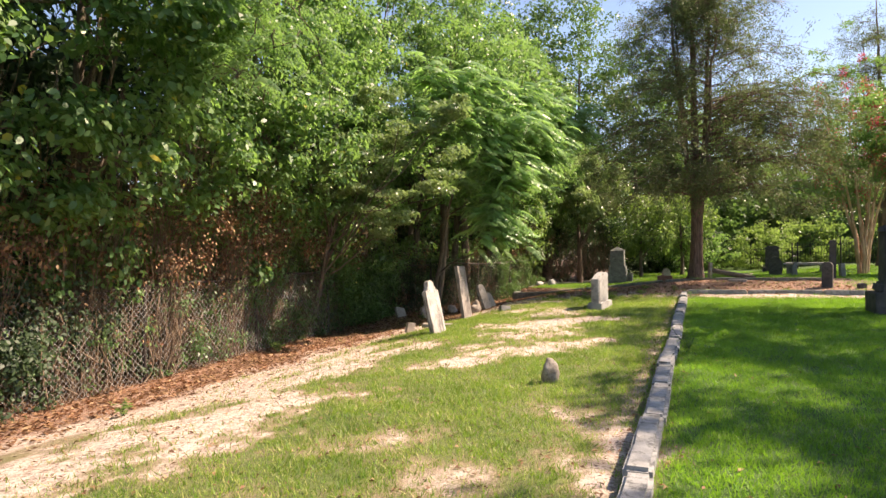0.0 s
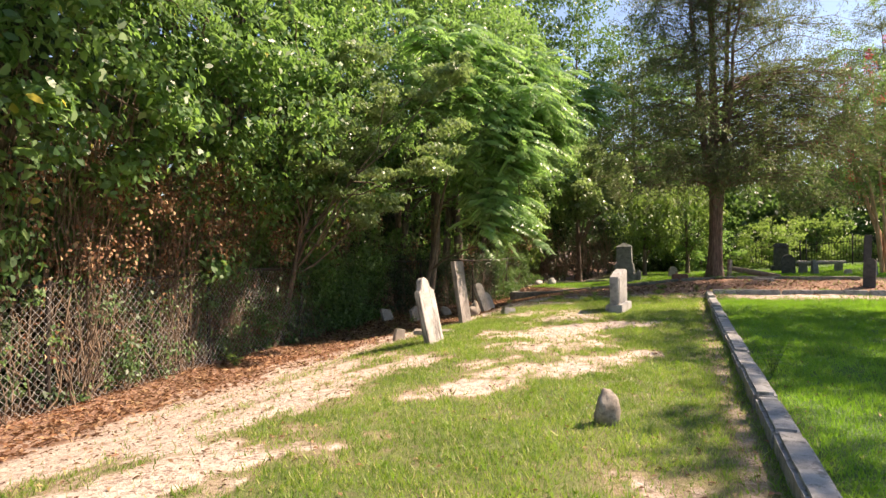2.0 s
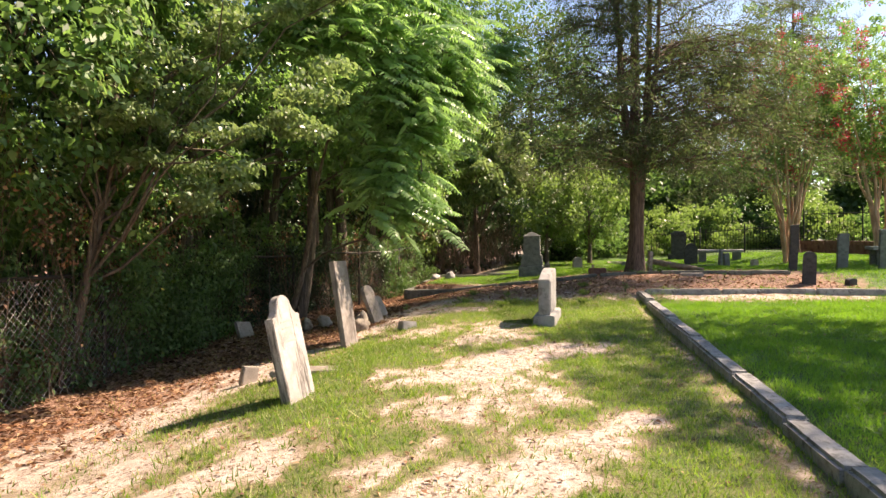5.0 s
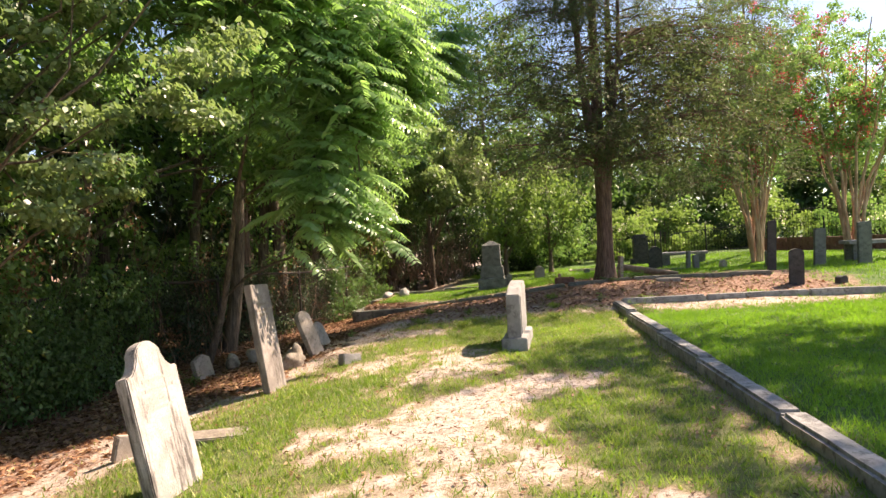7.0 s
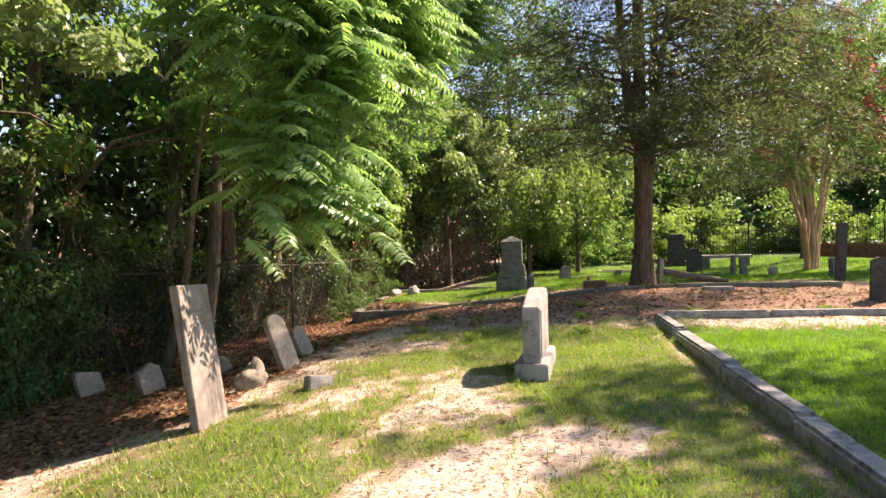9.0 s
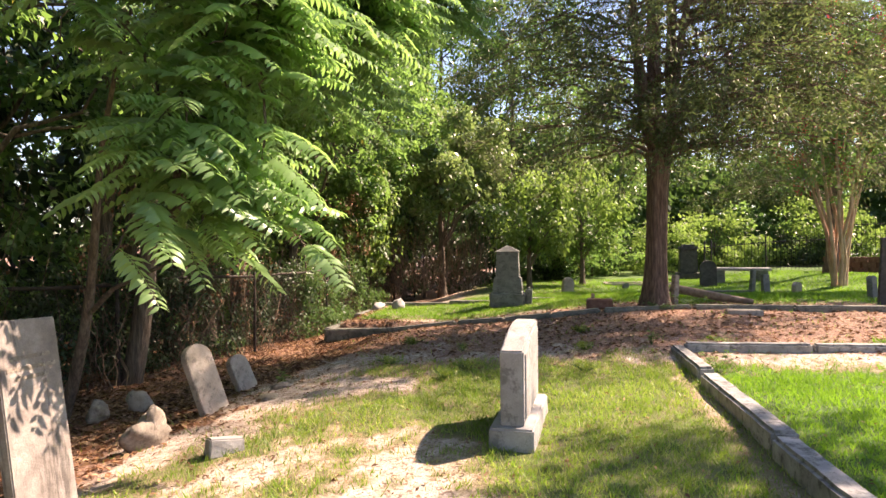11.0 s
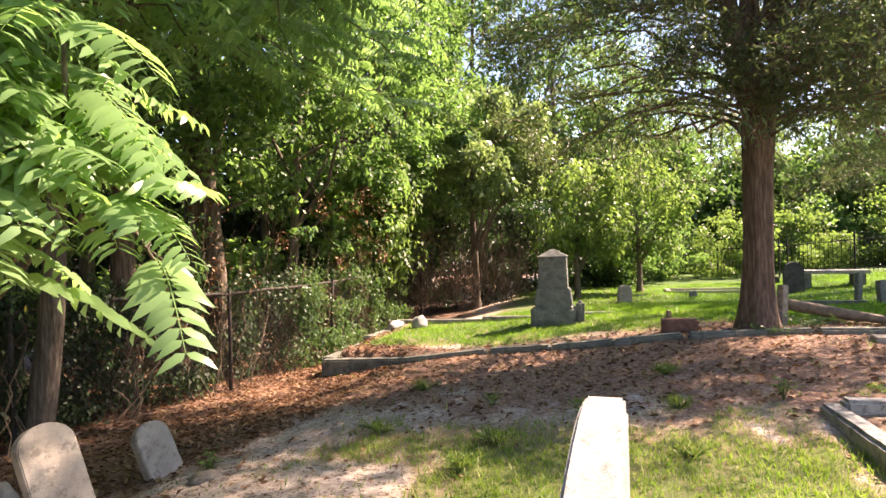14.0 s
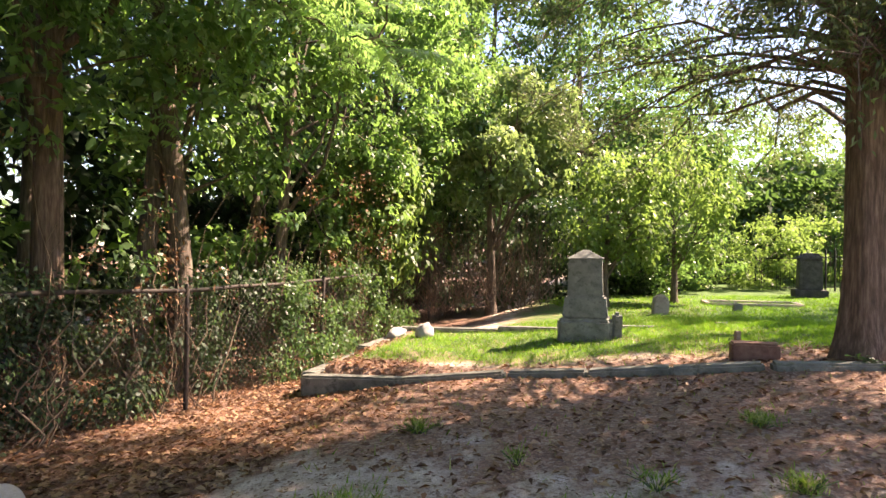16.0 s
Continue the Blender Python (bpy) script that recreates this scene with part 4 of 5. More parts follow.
def build_sumac(x, y, trunk_h, tips, rng, name, label, material, per=9, ln=0.62, leaflet=0.13, radius=0.11, lean=(0.8, -0.5), pairs=10, single=0):
    """A tree with long compound leaves in whorls at its branch ends."""
    z = ground_z(x, y)
    th = base(name, pose(x, y, z), label, "tree")
    inv = th.matrix_world.inverted()
    t = np.linspace(0, 1, 9)
    trunk = np.stack([x + lean[0] * t + 0.08 * np.sin(6 * t), y + lean[1] * t, z - 0.15 + trunk_h * t], axis=1)
    tb = Tubes(9)
    tb.add(trunk, radius * (1.25 - t))
    tb.build("trunk", M_BARK, th).matrix_parent_inverse = inv
    roots, heads, lens = [], [], []
    paths = []
    for tip in tips:
        # a branch grows from the nearest point of the trunk or of an older branch
        s = np.clip((tip[2] - z) / trunk_h * 0.6, 0.12, 0.95)
        a = np.array([np.interp(s, t, trunk[:, c]) for c in range(3)])
        thick = 0.03
        if paths:
            joints = np.concatenate([q[3:6] for q in paths])
            far_off = np.linalg.norm(joints - tip, axis=1)
            if far_off.min() < 0.8 * np.linalg.norm(a - tip):
                a, thick = joints[far_off.argmin()], 0.014
        path = limb_path(a, tip, 0.12, rng, 7, 0.09)
        paths.append(path)
        lb = Tubes(5)
        lb.add(path, np.linspace(thick, 0.006, 7))
        lb.build("limb", M_BARK, th).matrix_parent_inverse = inv
        out = unit(path[-1] - path[-3])
        for k in range(per):
            q = path[-1] - out * rng.uniform(0.0, 0.7)
            ang = rng.uniform(0, 2 * math.pi)
            h = np.array((math.cos(ang), math.sin(ang), rng.uniform(-0.3, 0.5))) * 0.85 + out * np.array((0.5, 0.5, 0.15)) + np.array((0.36, -0.22, 0.05))
            if q[2] < 2.1 and h[0] < 0.35:
                h[0] = 0.35 + 0.3 * rng.random()
            size = ln * rng.uniform(0.7, 1.25)
            end = q + unit(h) * size
            if end[0] > 2.62 and end[1] < 18.5 and end[2] < 3.5:
                continue
            roots.append(q)
            heads.append(h)
            lens.append(size)
    # the fronds by the path are parts; the rest of the crown is joined
    order = sorted(range(len(roots)), key=lambda i: roots[i][1] - 0.8 * roots[i][0] + 0.5 * roots[i][2])
    for i in order[:single]:
        v, f = fronds([roots[i]], [heads[i]], [lens[i]], rng, pairs, leaflet)
        mesh_object("frond", v, f, material, th).matrix_parent_inverse = inv
    rest = order[single:]
    if rest:
        v, f = fronds([roots[i] for i in rest], [heads[i] for i in rest], [lens[i] for i in rest], rng, pairs, leaflet)
        ob = mesh_object("frond_crown", v, f, material, th)
        ob.matrix_parent_inverse = inv
        tagged(ob, "mass of long compound leaves", kind="stuff")
    return th


def sumac_tips(rng, n):
    """Branch ends in a leaning crown whose face runs out over the graves."""
    out = []
    while len(out) < n:
        p = np.array((rng.uniform(-0.6, 5.2), rng.uniform(15.3, 21.5), rng.uniform(1.5, 6.3)))
        front = 2.3 + 0.62 * (p[1] - 15.2) + 0.25 * math.sin(2 * p[2] + p[1])
        if p[2] < 3.2:
            front -= 0.55 * (3.2 - p[2]) + 0.25 * max(0.0, p[1] - 16.0)
        if p[2] > 5.5:
            front -= 0.10 * (p[2] - 5.5)
        if p[0] > front - 0.4 or p[0] < front - 1.5:
            continue
        if p[2] < 2.75 + 0.42 * (p[1] - 14.9) and p[0] > 2.5 - 0.55 * (p[1] - 14.9):
            continue
        if p[1] < 17 and p[2] > 5.2 or p[2] < 2.6 and p[1] > 17.5:
            continue
        out.append(p)
    return out


rng_s = np.random.default_rng(5)
tips_face = []
for _ in range(58):
    px = rng_s.uniform(-1.0, 1.9)
    tips_face.append(np.array((px, 15.0 + 0.5 * px + rng_s.uniform(0, 0.8), rng_s.uniform(2.9 if px > 0.3 else 4.3, 6.3))))
tips_face += [np.array((rng_s.uniform(0.5, 2.8), rng_s.uniform(17.2, 20.0), rng_s.uniform(3.2, 5.0))) for _ in range(26)]
build_sumac(-0.3, 20.6, 6.5, sumac_tips(rng_s, 118) + tips_face, rng_s, "tree_of_long_leaves", "sunlit tree with long drooping compound leaves over the fence", M_FROND, 7, 0.74, 0.135, 0.13, pairs=13, single=240)
# low outer branch that hangs beside the path
tips_low = [np.array(p) for p in ((2.15, 16.1, 1.95), (1.9, 16.0, 2.3), (1.95, 15.9, 2.7), (1.3, 16.2, 2.2), (1.0, 16.4, 2.5), (1.9, 15.8, 3.1), (1.5, 15.7, 3.3), (2.2, 16.1, 3.6), (1.0, 16.1, 3.0), (2.0, 16.4, 4.1), (2.3, 16.1, 1.62), (2.25, 16.0, 1.45), (1.7, 15.9, 1.95), (1.4, 15.8, 2.2), (0.7, 16.2, 2.6), (0.8, 15.9, 3.5))]
build_sumac(-0.6, 18.6, 4.6, tips_low, rng_s, "leaning_sapling", "leaning sapling with bright compound leaves over the graves", M_FROND, 6, 0.72, 0.13, 0.06, (1.2, -1.4), 14, single=220)
# farther, shaded fronds beyond the walled plot's near corner
tips_far = [np.array((rng_s.uniform(0.6, 4.6), rng_s.uniform(21.0, 25.0), rng_s.uniform(3.1, 9.0))) for _ in range(110)]
tips_far = [p for p in tips_far if p[0] < 1.4 + 0.55 * (p[1] - 20.5) + 0.12 * p[2]]
tips_far += [np.array((rng_s.uniform(1.3, 4.1), rng_s.uniform(19.6, 23.4), rng_s.uniform(3.7, 6.4))) for _ in range(28)]
build_sumac(0.95, 24.6, 8.0, tips_far, rng_s, "tree_of_long_leaves", "shaded tree with compound leaves leaning from the fence", M_FROND, 8, 0.6, 0.13, 0.17, (-0.2, -0.6))
rng_t = np.random.default_rng(41)
c_t = ball_clumps(0.9, 22.0, 8.0, 2.2, 2.4, 2.6, 110, rng_t, 0.4, -0.9)
tree("tall_tree", 0.06, 22.5, 9.0, 0.2, c_t, rng_t.uniform(0.4, 0.7, 110), 80, 0.13, M_LEAF, M_CEDAR_BARK, "tall reddish-trunked tree rising behind the fence", rng_t, limbs=16)
# nearer overhanging branch early on the walk
tips_near = [np.array((rng_s.uniform(-4.2, -1.75), rng_s.uniform(6.6, 9.6), rng_s.uniform(3.6, 5.8))) for _ in range(60)]
build_sumac(-6.0, 8.6, 5.5, tips_near, rng_s, "leaning_sapling", "leafy sapling arching out over the sandy path", M_LEAF, 9, 0.46, 0.095, 0.07, (1.2, 0.0), 8, single=200)


rng_p = np.random.default_rng(63)
c_p = np.stack([rng_p.uniform(-2.7, 0.45, 170), rng_p.uniform(12.6, 14.8, 170), rng_p.uniform(1.9, 5.2, 170)], axis=1)
c_p = c_p[c_p[:, 2] > 2.1 + 0.45 * np.sin(2.1 * c_p[:, 0] + 1) + 0.35 * np.maximum(0, c_p[:, 0] + 0.3)]
c_p = c_p[np.sin(4.2 * (c_p[:, 2] - 0.8 * c_p[:, 0])) + 0.6 * np.sin(2.3 * c_p[:, 0]) > -0.5]
tree("privet_tree", -3.35, 14.4, 4.6, 0.08, c_p, rng_p.uniform(0.2, 0.38, len(c_p)), 170, 0.075, M_PRIVET, M_BARK, "glossy small-leaved tree reaching out over the gravestones", rng_p, lean=(1.2, -0.3), flat=0.35, limbs=26, rounded=True)


def build_cedar(x, y, size, limbs, twigs, seed, label, boughs=0):
    """Old red cedar: fluted trunk, forking stems, tiers of fine drooping sprays."""
    rng = np.random.default_rng(seed)
    z = ground_z(x, y)
    th = base("cedar_tree", pose(x, y, z), label, "tree")
    n, k = 20, 16
    verts, faces = [], []
    for i in range(k):
        t = i / (k - 1)
        zz = -0.2 + 3.2 * t
        r = 0.185 + 0.12 * math.exp(-max(0, zz) * 2.6) + 0.03 * smooth_step(2.2, 3.0, zz)
        for j in range(n):
            a = 2 * math.pi * j / n
            q = r * (1 + 0.10 * math.sin(5 * a + 0.8 * zz) + 0.05 * math.sin(9 * a + 1.7 * zz) + 0.06 * math.sin(3 * a) * math.exp(-max(0, zz)))
            verts.append((q * math.cos(a) + 0.03 * zz, q * math.sin(a), zz))
    for i in range(k - 1):
        for j in range(n):
            faces.append((i * n + j, i * n + (j + 1) % n, (i + 1) * n + (j + 1) % n, (i + 1) * n + j))
    mesh_object("trunk", verts, faces, M_CEDAR_BARK, th, True)
    stems = []
    st = Tubes(9)
    for ex, ey, ez, r0 in ((0.15, 0.3, 13.5, 0.15), (-0.9, -0.2, 11.0, 0.10), (0.9, 0.4, 11.5, 0.11), (0.5, -0.9, 9.5, 0.085), (-0.3, 0.9, 10.0, 0.085)):
        t = np.linspace(0, 1, 10)
        p = np.stack([0.09 + (ex - 0.09) * t ** 0.6, ey * t ** 0.6, 2.65 + (ez - 2.65) * t], axis=1) + rng.normal(size=(10, 3)) * 0.04
        st.add(p, r0 * (1.02 - t) + 0.012)
        stems.append(p)
    st.build("stem", M_CEDAR_BARK, th)
    tw = Tubes(3)
    cs, al = [], []
    for i in range(limbs + boughs):
        p = stems[rng.integers(len(stems))]
        zz = 2.6 + 9.8 * rng.random() if i < limbs else rng.uniform(3.4, 6.0)
        s = np.clip((zz - 2.65) / (p[-1][2] - 2.65), 0.0, 0.97)
        a = np.array([np.interp(s, np.linspace(0, 1, 10), p[:, c]) for c in range(3)])
        ang = rng.uniform(0, 2 * math.pi)
        reach = size * (4.6 - 0.40 * max(0.0, zz - 4)) * rng.uniform(0.6, 1.05) * (1 + 0.28 * math.cos(ang) + 0.30 * math.sin(ang))
        if i >= limbs:
            ang = rng.uniform(-0.6, 0.5)
            reach = rng.uniform(3.2, 6.2)
        if reach < 0.6:
            reach = 0.6
        d = np.array((math.cos(ang), math.sin(ang), 0.0))
        b = a + d * reach
        b[2] += rng.uniform(-0.7, 0.35) * reach * 0.35
        if b[2] < 2.2:
            b[2] = 2.2 + 0.5 * rng.random()
        path = limb_path(a, b, 0.28 * reach * 0.5, rng, 8, 0.06)
        lb = Tubes(5)
        lb.add(path, np.linspace(0.009 + 0.0045 * reach, 0.003, 8))
        lb.build("limb", M_CEDAR_BARK, th)
        for j in range(twigs if i < limbs else 22):
            s2 = rng.uniform(0.22, 1.0)
            q = np.array([np.interp(s2, np.linspace(0, 1, 8), path[:, c]) for c in range(3)])
            e = unit(d * 0.6 + rng.normal(size=3) * 0.7 + np.array((0, 0, -0.1))) * rng.uniform(0.3, 0.85)
            tip = q + e
            tw.add([q, q + e * 0.5 + np.array((0, 0, 0.04)), tip], (0.006, 0.004, 0.002))
            if rng.random() < 0.85:
                m = int(rng.integers(18, 38))
                u = rng.uniform(0.35, 1.05, m)[:, None]
                cs.append(q + e * u + rng.normal(size=(m, 3)) * 0.085)
                al.append(np.tile(e, (m, 1)) + rng.normal(size=(m, 3)) * 0.32)
    tagged(tw.build("twig_mass", M_CEDAR_BARK, th), kind="stuff")
    cs, al = np.concatenate(cs), np.concatenate(al)
    ln = rng.uniform(0.055, 0.12, len(cs))
    v, f = leaf_blades(cs, al, unit(rng.normal(size=cs.shape) + np.array((0, 0, 0.7))), ln, ln * 0.27, 0.3)
    mesh_object("crown", v, f, M_CEDAR, th)


build_cedar(8.93, 21.0, 1.06, 240, 20, 77, "old red cedar with shaggy brown trunk and airy foliage", 46)
build_cedar(21.5, 29.3, 1.15, 130, 16, 78, "second red cedar with feathery grey-green foliage")


# ---- trees and bushes beyond ----
rb = np.random.default_rng(99)
for x, y, h, rx, rz, n, mat, label in (
    (1.2, 37.5, 9.5, 3.3, 8.5, 270, M_IVY, "tall dark broadleaf tree behind the graveyard"),
    (5.0, 38.0, 10.0, 3.3, 9.0, 280, M_IVY, "tall dark broadleaf tree behind the graveyard"),
    (8.8, 38.0, 10.0, 3.3, 9.0, 280, M_IVY, "tall dark broadleaf tree behind the graveyard"),
    (12.6, 39.0, 8.5, 3.4, 7.6, 230, M_IVY, "broadleaf tree behind the graveyard"),
    (16.5, 43.0, 7.5, 3.8, 6.8, 190, M_LEAF, "leafy tree beyond the iron fence"),
    (22.0, 47.0, 7.0, 4.0, 6.2, 180, M_LEAF, "leafy tree beyond the iron fence"),
    (28.5, 48.0, 5.5, 4.2, 4.6, 170, M_LEAF_FAR, "leafy tree beyond the iron fence"),
    (35.0, 44.0, 6.0, 4.6, 5.0, 170, M_LEAF, "leafy tree beyond the iron fence"),
    (40.0, 37.0, 6.0, 4.6, 5.2, 170, M_LEAF_FAR, "leafy tree beyond the iron fence"),
    (43.0, 29.0, 6.0, 4.6, 5.2, 170, M_LEAF, "leafy tree beyond the iron fence"),
    (43.0, 20.0, 6.0, 4.6, 5.2, 150, M_LEAF_FAR, "leafy tree beyond the iron fence"),
    (31.5, 25.0, 5.5, 3.2, 4.2, 150, M_LEAF_FAR, "leafy tree beyond the iron fence"),
):
    c = ball_clumps(x, y, h, rx, rx, rz, n, rb, 0.45, -0.97)
    tree("tree", x, y, h + rz * 0.4, 0.18, c, rb.uniform(0.6, 1.0, n), 50, 0.21, mat, M_BARK, label, rb, limbs=12, group="trees beyond the graves")

c = ball_clumps(7.3, 31.0, 4.4, 2.7, 1.8, 1.8, 74, rb, 0.45, -0.8)
tree("tree", 7.3, 31.9, 4.8, 0.15, c, rb.uniform(0.4, 0.7, 74), 110, 0.19, M_PRIVET, M_BARK, "sunlit pale green tree behind the family plot", rb, limbs=16, group="trees beyond the graves", hang=0.8)

# dense growth that closes the view under the crowns
for x, y, h, rx in ((4.5, 41.5, 4.2, 3.2), (10.0, 42.0, 4.4, 3.3), (15.0, 41.0, 3.8, 3.0), (20.0, 42.5, 3.4, 3.0), (25.0, 43.5, 3.4, 3.2), (30.0, 41.0, 3.6, 3.2), (34.5, 37.0, 3.6, 3.2), (37.5, 31.0, 3.6, 3.2)):
    c = ball_clumps(x, y, h, rx, rx * 0.7, h, 120, rb, 0.3, -0.95)
    tree("tree", x, y, h, 0.16, c, rb.uniform(0.8, 1.2, 120), 44, 0.36, M_IVY, M_BARK, "dense dark-leaved tree beyond the graveyard", rb, limbs=8, group="trees beyond the graves")

# undergrowth that closes the back of the plot, the hollow's shade put into its leaf colour
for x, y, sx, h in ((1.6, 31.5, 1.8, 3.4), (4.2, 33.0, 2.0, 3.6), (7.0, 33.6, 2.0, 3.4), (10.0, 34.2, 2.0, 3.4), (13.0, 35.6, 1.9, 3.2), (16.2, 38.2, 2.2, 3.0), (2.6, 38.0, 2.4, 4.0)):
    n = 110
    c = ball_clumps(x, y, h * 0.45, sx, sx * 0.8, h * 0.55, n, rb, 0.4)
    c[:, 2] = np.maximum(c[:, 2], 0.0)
    tree("undergrowth", x, y, h * 0.7, 0.06, c, rb.uniform(0.4, 0.65, n), 60, 0.16, M_SHADED_LEAF, M_BARK, "tangled undergrowth behind the family plot, shade put into its leaf colour", rb, "bush", limbs=10, group="undergrowth behind the plot")

# drooping vine-hung trees at the back of the plot
for x, y, h, rx, n in ((10.2, 30.8, 2.5, 1.5, 56), (12.6, 31.6, 2.7, 1.5, 54), (3.9, 28.6, 2.2, 1.0, 50)):
    c = ball_clumps(x, y, h, rx, rx * 0.8, 1.7, n, rb, 0.5, -0.95)
    tree("weeping_tree", x, y, h, 0.11, c, rb.uniform(0.3, 0.5, n), 90, 0.15, M_LEAF_FAR, M_BARK, "small drooping tree hung with bright vines", rb, outward=(0, -0.4, 0), flat=1.5, limbs=12, hang=1.4)

# brown vine tangle hanging under the tree behind the monument
rv_ = np.random.default_rng(55)
tangle = base("hanging_vines", pose(7.0, 30.6, 0), "brown tangle of vines under the tree behind the monument", "vine", "vines on the fence")
tb = Tubes(3)
for i in range(300):
    p0 = np.array((rv_.uniform(-1.7, 1.5), rv_.uniform(-0.5, 0.9), rv_.uniform(-0.1, 0.5)))
    t = np.linspace(0, 1, 8)[:, None]
    top = p0 + np.array((rv_.normal() * 0.35, rv_.normal() * 0.3, rv_.uniform(0.8, 2.6)))
    bow = np.sin(np.pi * t) * rv_.normal(size=3) * 0.22
    tb.add(p0 * (1 - t) + top * t + bow + rv_.normal(size=(8, 3)) * 0.04, np.linspace(0.012 * rv_.random() + 0.004, 0.003, 8))
tagged(tb.build("vine_tangle", M_VINE, tangle), kind="stuff")

# bushes by the far fence
for x, y, sx, h, n, mat in ((19.6, 37.5, 2.3, 2.6, 90, M_LEAF_FAR), (15.5, 36.5, 2.0, 2.4, 80, M_LEAF), (24.5, 36.0, 1.8, 1.6, 60, M_LEAF_FAR), (13.6, 34.8, 1.5, 2.8, 60, M_LEAF), (28.5, 33.0, 2.2, 2.0, 60, M_LEAF_FAR)):
    c = ball_clumps(x, y, h * 0.45, sx, sx * 0.8, h * 0.55, n, rb, 0.4)
    c[:, 2] = np.maximum(c[:, 2], 0.15)
    tree("bush", x, y, h * 0.6, 0.05, c, rb.uniform(0.3, 0.5, n), 70, 0.13, mat, M_BARK, "bright green bush in sun by the far fence", rb, "bush", limbs=10)

# tall trees on the sunny side whose crowns shade the lawn
for x, y, rx, n in ((16.6, 14.8, 2.9, 78), (16.3, 11.2, 3.0, 84), (15.3, 7.6, 2.9, 64), (13.6, 3.9, 3.0, 46)):
    c = ball_clumps(x, y, 11.0, rx, rx, 1.7, n, rb, 0.2, -0.8)
    tree("shade_tree", x, y, 10.5, 0.24, c, rb.uniform(0.5, 0.9, n), 58, 0.195, M_LEAF, M_BARK, "tall broadleaf tree shading the lawn", rb, limbs=16, group="shade trees")

# hedge of bushes beyond the iron fence
for k in range(13):
    a = k / 12
    x, y = 17.5 + 21 * a + 1.2 * math.sin(5 * k), 42.5 - 26 * a ** 1.6 + 1.2 * math.cos(3 * k)
    h, n = 3.0 + 0.8 * math.sin(2.2 * k), 80
    c = ball_clumps(x, y, h * 0.45, 2.2, 2.0, h * 0.55, n, rb, 0.4)
    c[:, 2] = np.maximum(c[:, 2], 0.3)
    tree("bush", x, y, h * 0.6, 0.06, c, rb.uniform(0.4, 0.7, n), 48, 0.17, (M_LEAF_FAR, M_LEAF, M_SHADED_LEAF)[k % 3], M_BARK, "leafy bush in the hedge beyond the iron fence", rb, "bush", limbs=6, group="hedge bushes")


# line of distant trees that closes the view
for k in range(-9, 15):
    a = radians(2 + 6.2 * k)
    d = 78 + 6 * math.sin(3.7 * k)
    x, y = d * math.sin(a), d * math.cos(a)
    h, n = 6.5 + 1.5 * math.sin(2.3 * k), 62
    c = ball_clumps(x, y, h, 5.5, 5.5, h * 0.9, n, rb, 0.4, -0.95)
    tree("distant_tree", x, y, h, 0.3, c, rb.uniform(1.2, 2.0, n), 34, 0.6, (M_LEAF, M_SHADED_LEAF)[k % 2], M_BARK, "distant leafy tree closing the view", rb, limbs=5, group="distant trees")


def build_myrtle(x, y, h, spread, seed, label):
    """Crepe myrtle: many smooth stems rising in a vase, leaves and crimson heads above."""
    rng = np.random.default_rng(seed)
    z = ground_z(x, y)
    th = base("crepe_myrtle", pose(x, y, z), label, "tree", "crepe myrtles")
    tips = []
    for i in range(11):
        a = i * 2 * math.pi / 11 + rng.uniform(-0.2, 0.2)
        r0, r1 = 0.13 + 0.08 * rng.random(), spread * rng.uniform(0.45, 1.0)
        hh = h * rng.uniform(0.6, 0.85)
        t = np.linspace(0, 1, 9)
        p = np.stack([math.cos(a) * (r0 * (1 - t) + r1 * t ** 1.6), math.sin(a) * (r0 * (1 - t) + r1 * t ** 1.6), -0.1 + hh * t], axis=1) + rng.normal(size=(9, 3)) * 0.04
        tb = Tubes(7)
        tb.add(p, 0.062 * (1.05 - 0.8 * t))
        tb.build("stem", M_MYRTLE_BARK, th)
        tips += [p[-1], p[-2], p[-3], p[-4]]
    tips = np.array(tips)
    c = np.repeat(tips, 9, axis=0) + rng.normal(size=(len(tips) * 9, 3)) * np.array((0.75, 0.75, 0.7))
    v, f = clump_leaves(c, rng.uniform(0.25, 0.5, len(c)), 62, 0.10, rng)
    mesh_object("crown", v, f, M_LEAF, th)
    b = c[rng.permutation(len(c))[:80]] + rng.normal(size=(80, 3)) * 0.2
    v, f = clump_leaves(b, rng.uniform(0.18, 0.36, len(b)), 80, 0.075, rng, 1.3)
    tagged(mesh_object("blossom", v, f, M_PINK, th), "crimson flower heads")
    return th


build_myrtle(18.0, 25.6, 10.0, 2.7, 3, "multi-stemmed crepe myrtle with tan bark and crimson blossom")
build_myrtle(19.3, 22.8, 9.0, 2.5, 4, "multi-stemmed crepe myrtle with tan bark and crimson blossom")


# ---- stones and fences across the lawn ----
ped = base("pedestal_monument", turned(9.38, 12.1, -22, 0, 0, 0.04), "dark stone pedestal monument on the shaded lawn", "monument")
part("plinth", block_bm(0.9, 0.9, 0.5, 0.02, 2, 0.008, 4.0, 1.0), M_DARK, ped)
part("upper_plinth", block_bm(0.72, 0.72, 0.22, 0.05, 2, 0.006, 4.0, 2.0, 0.12, 0.495), M_DARK, ped)
part("shaft", block_bm(0.5, 0.5, 1.05, 0.02, 2, 0.004, 4.0, 3.0, 0.12, 0.71), M_DARK, ped)
part("cap", block_bm(0.56, 0.56, 0.14, 0.03, 2, 0.004, 4.0, 4.0, 0.3, 1.755), M_DARK, ped)

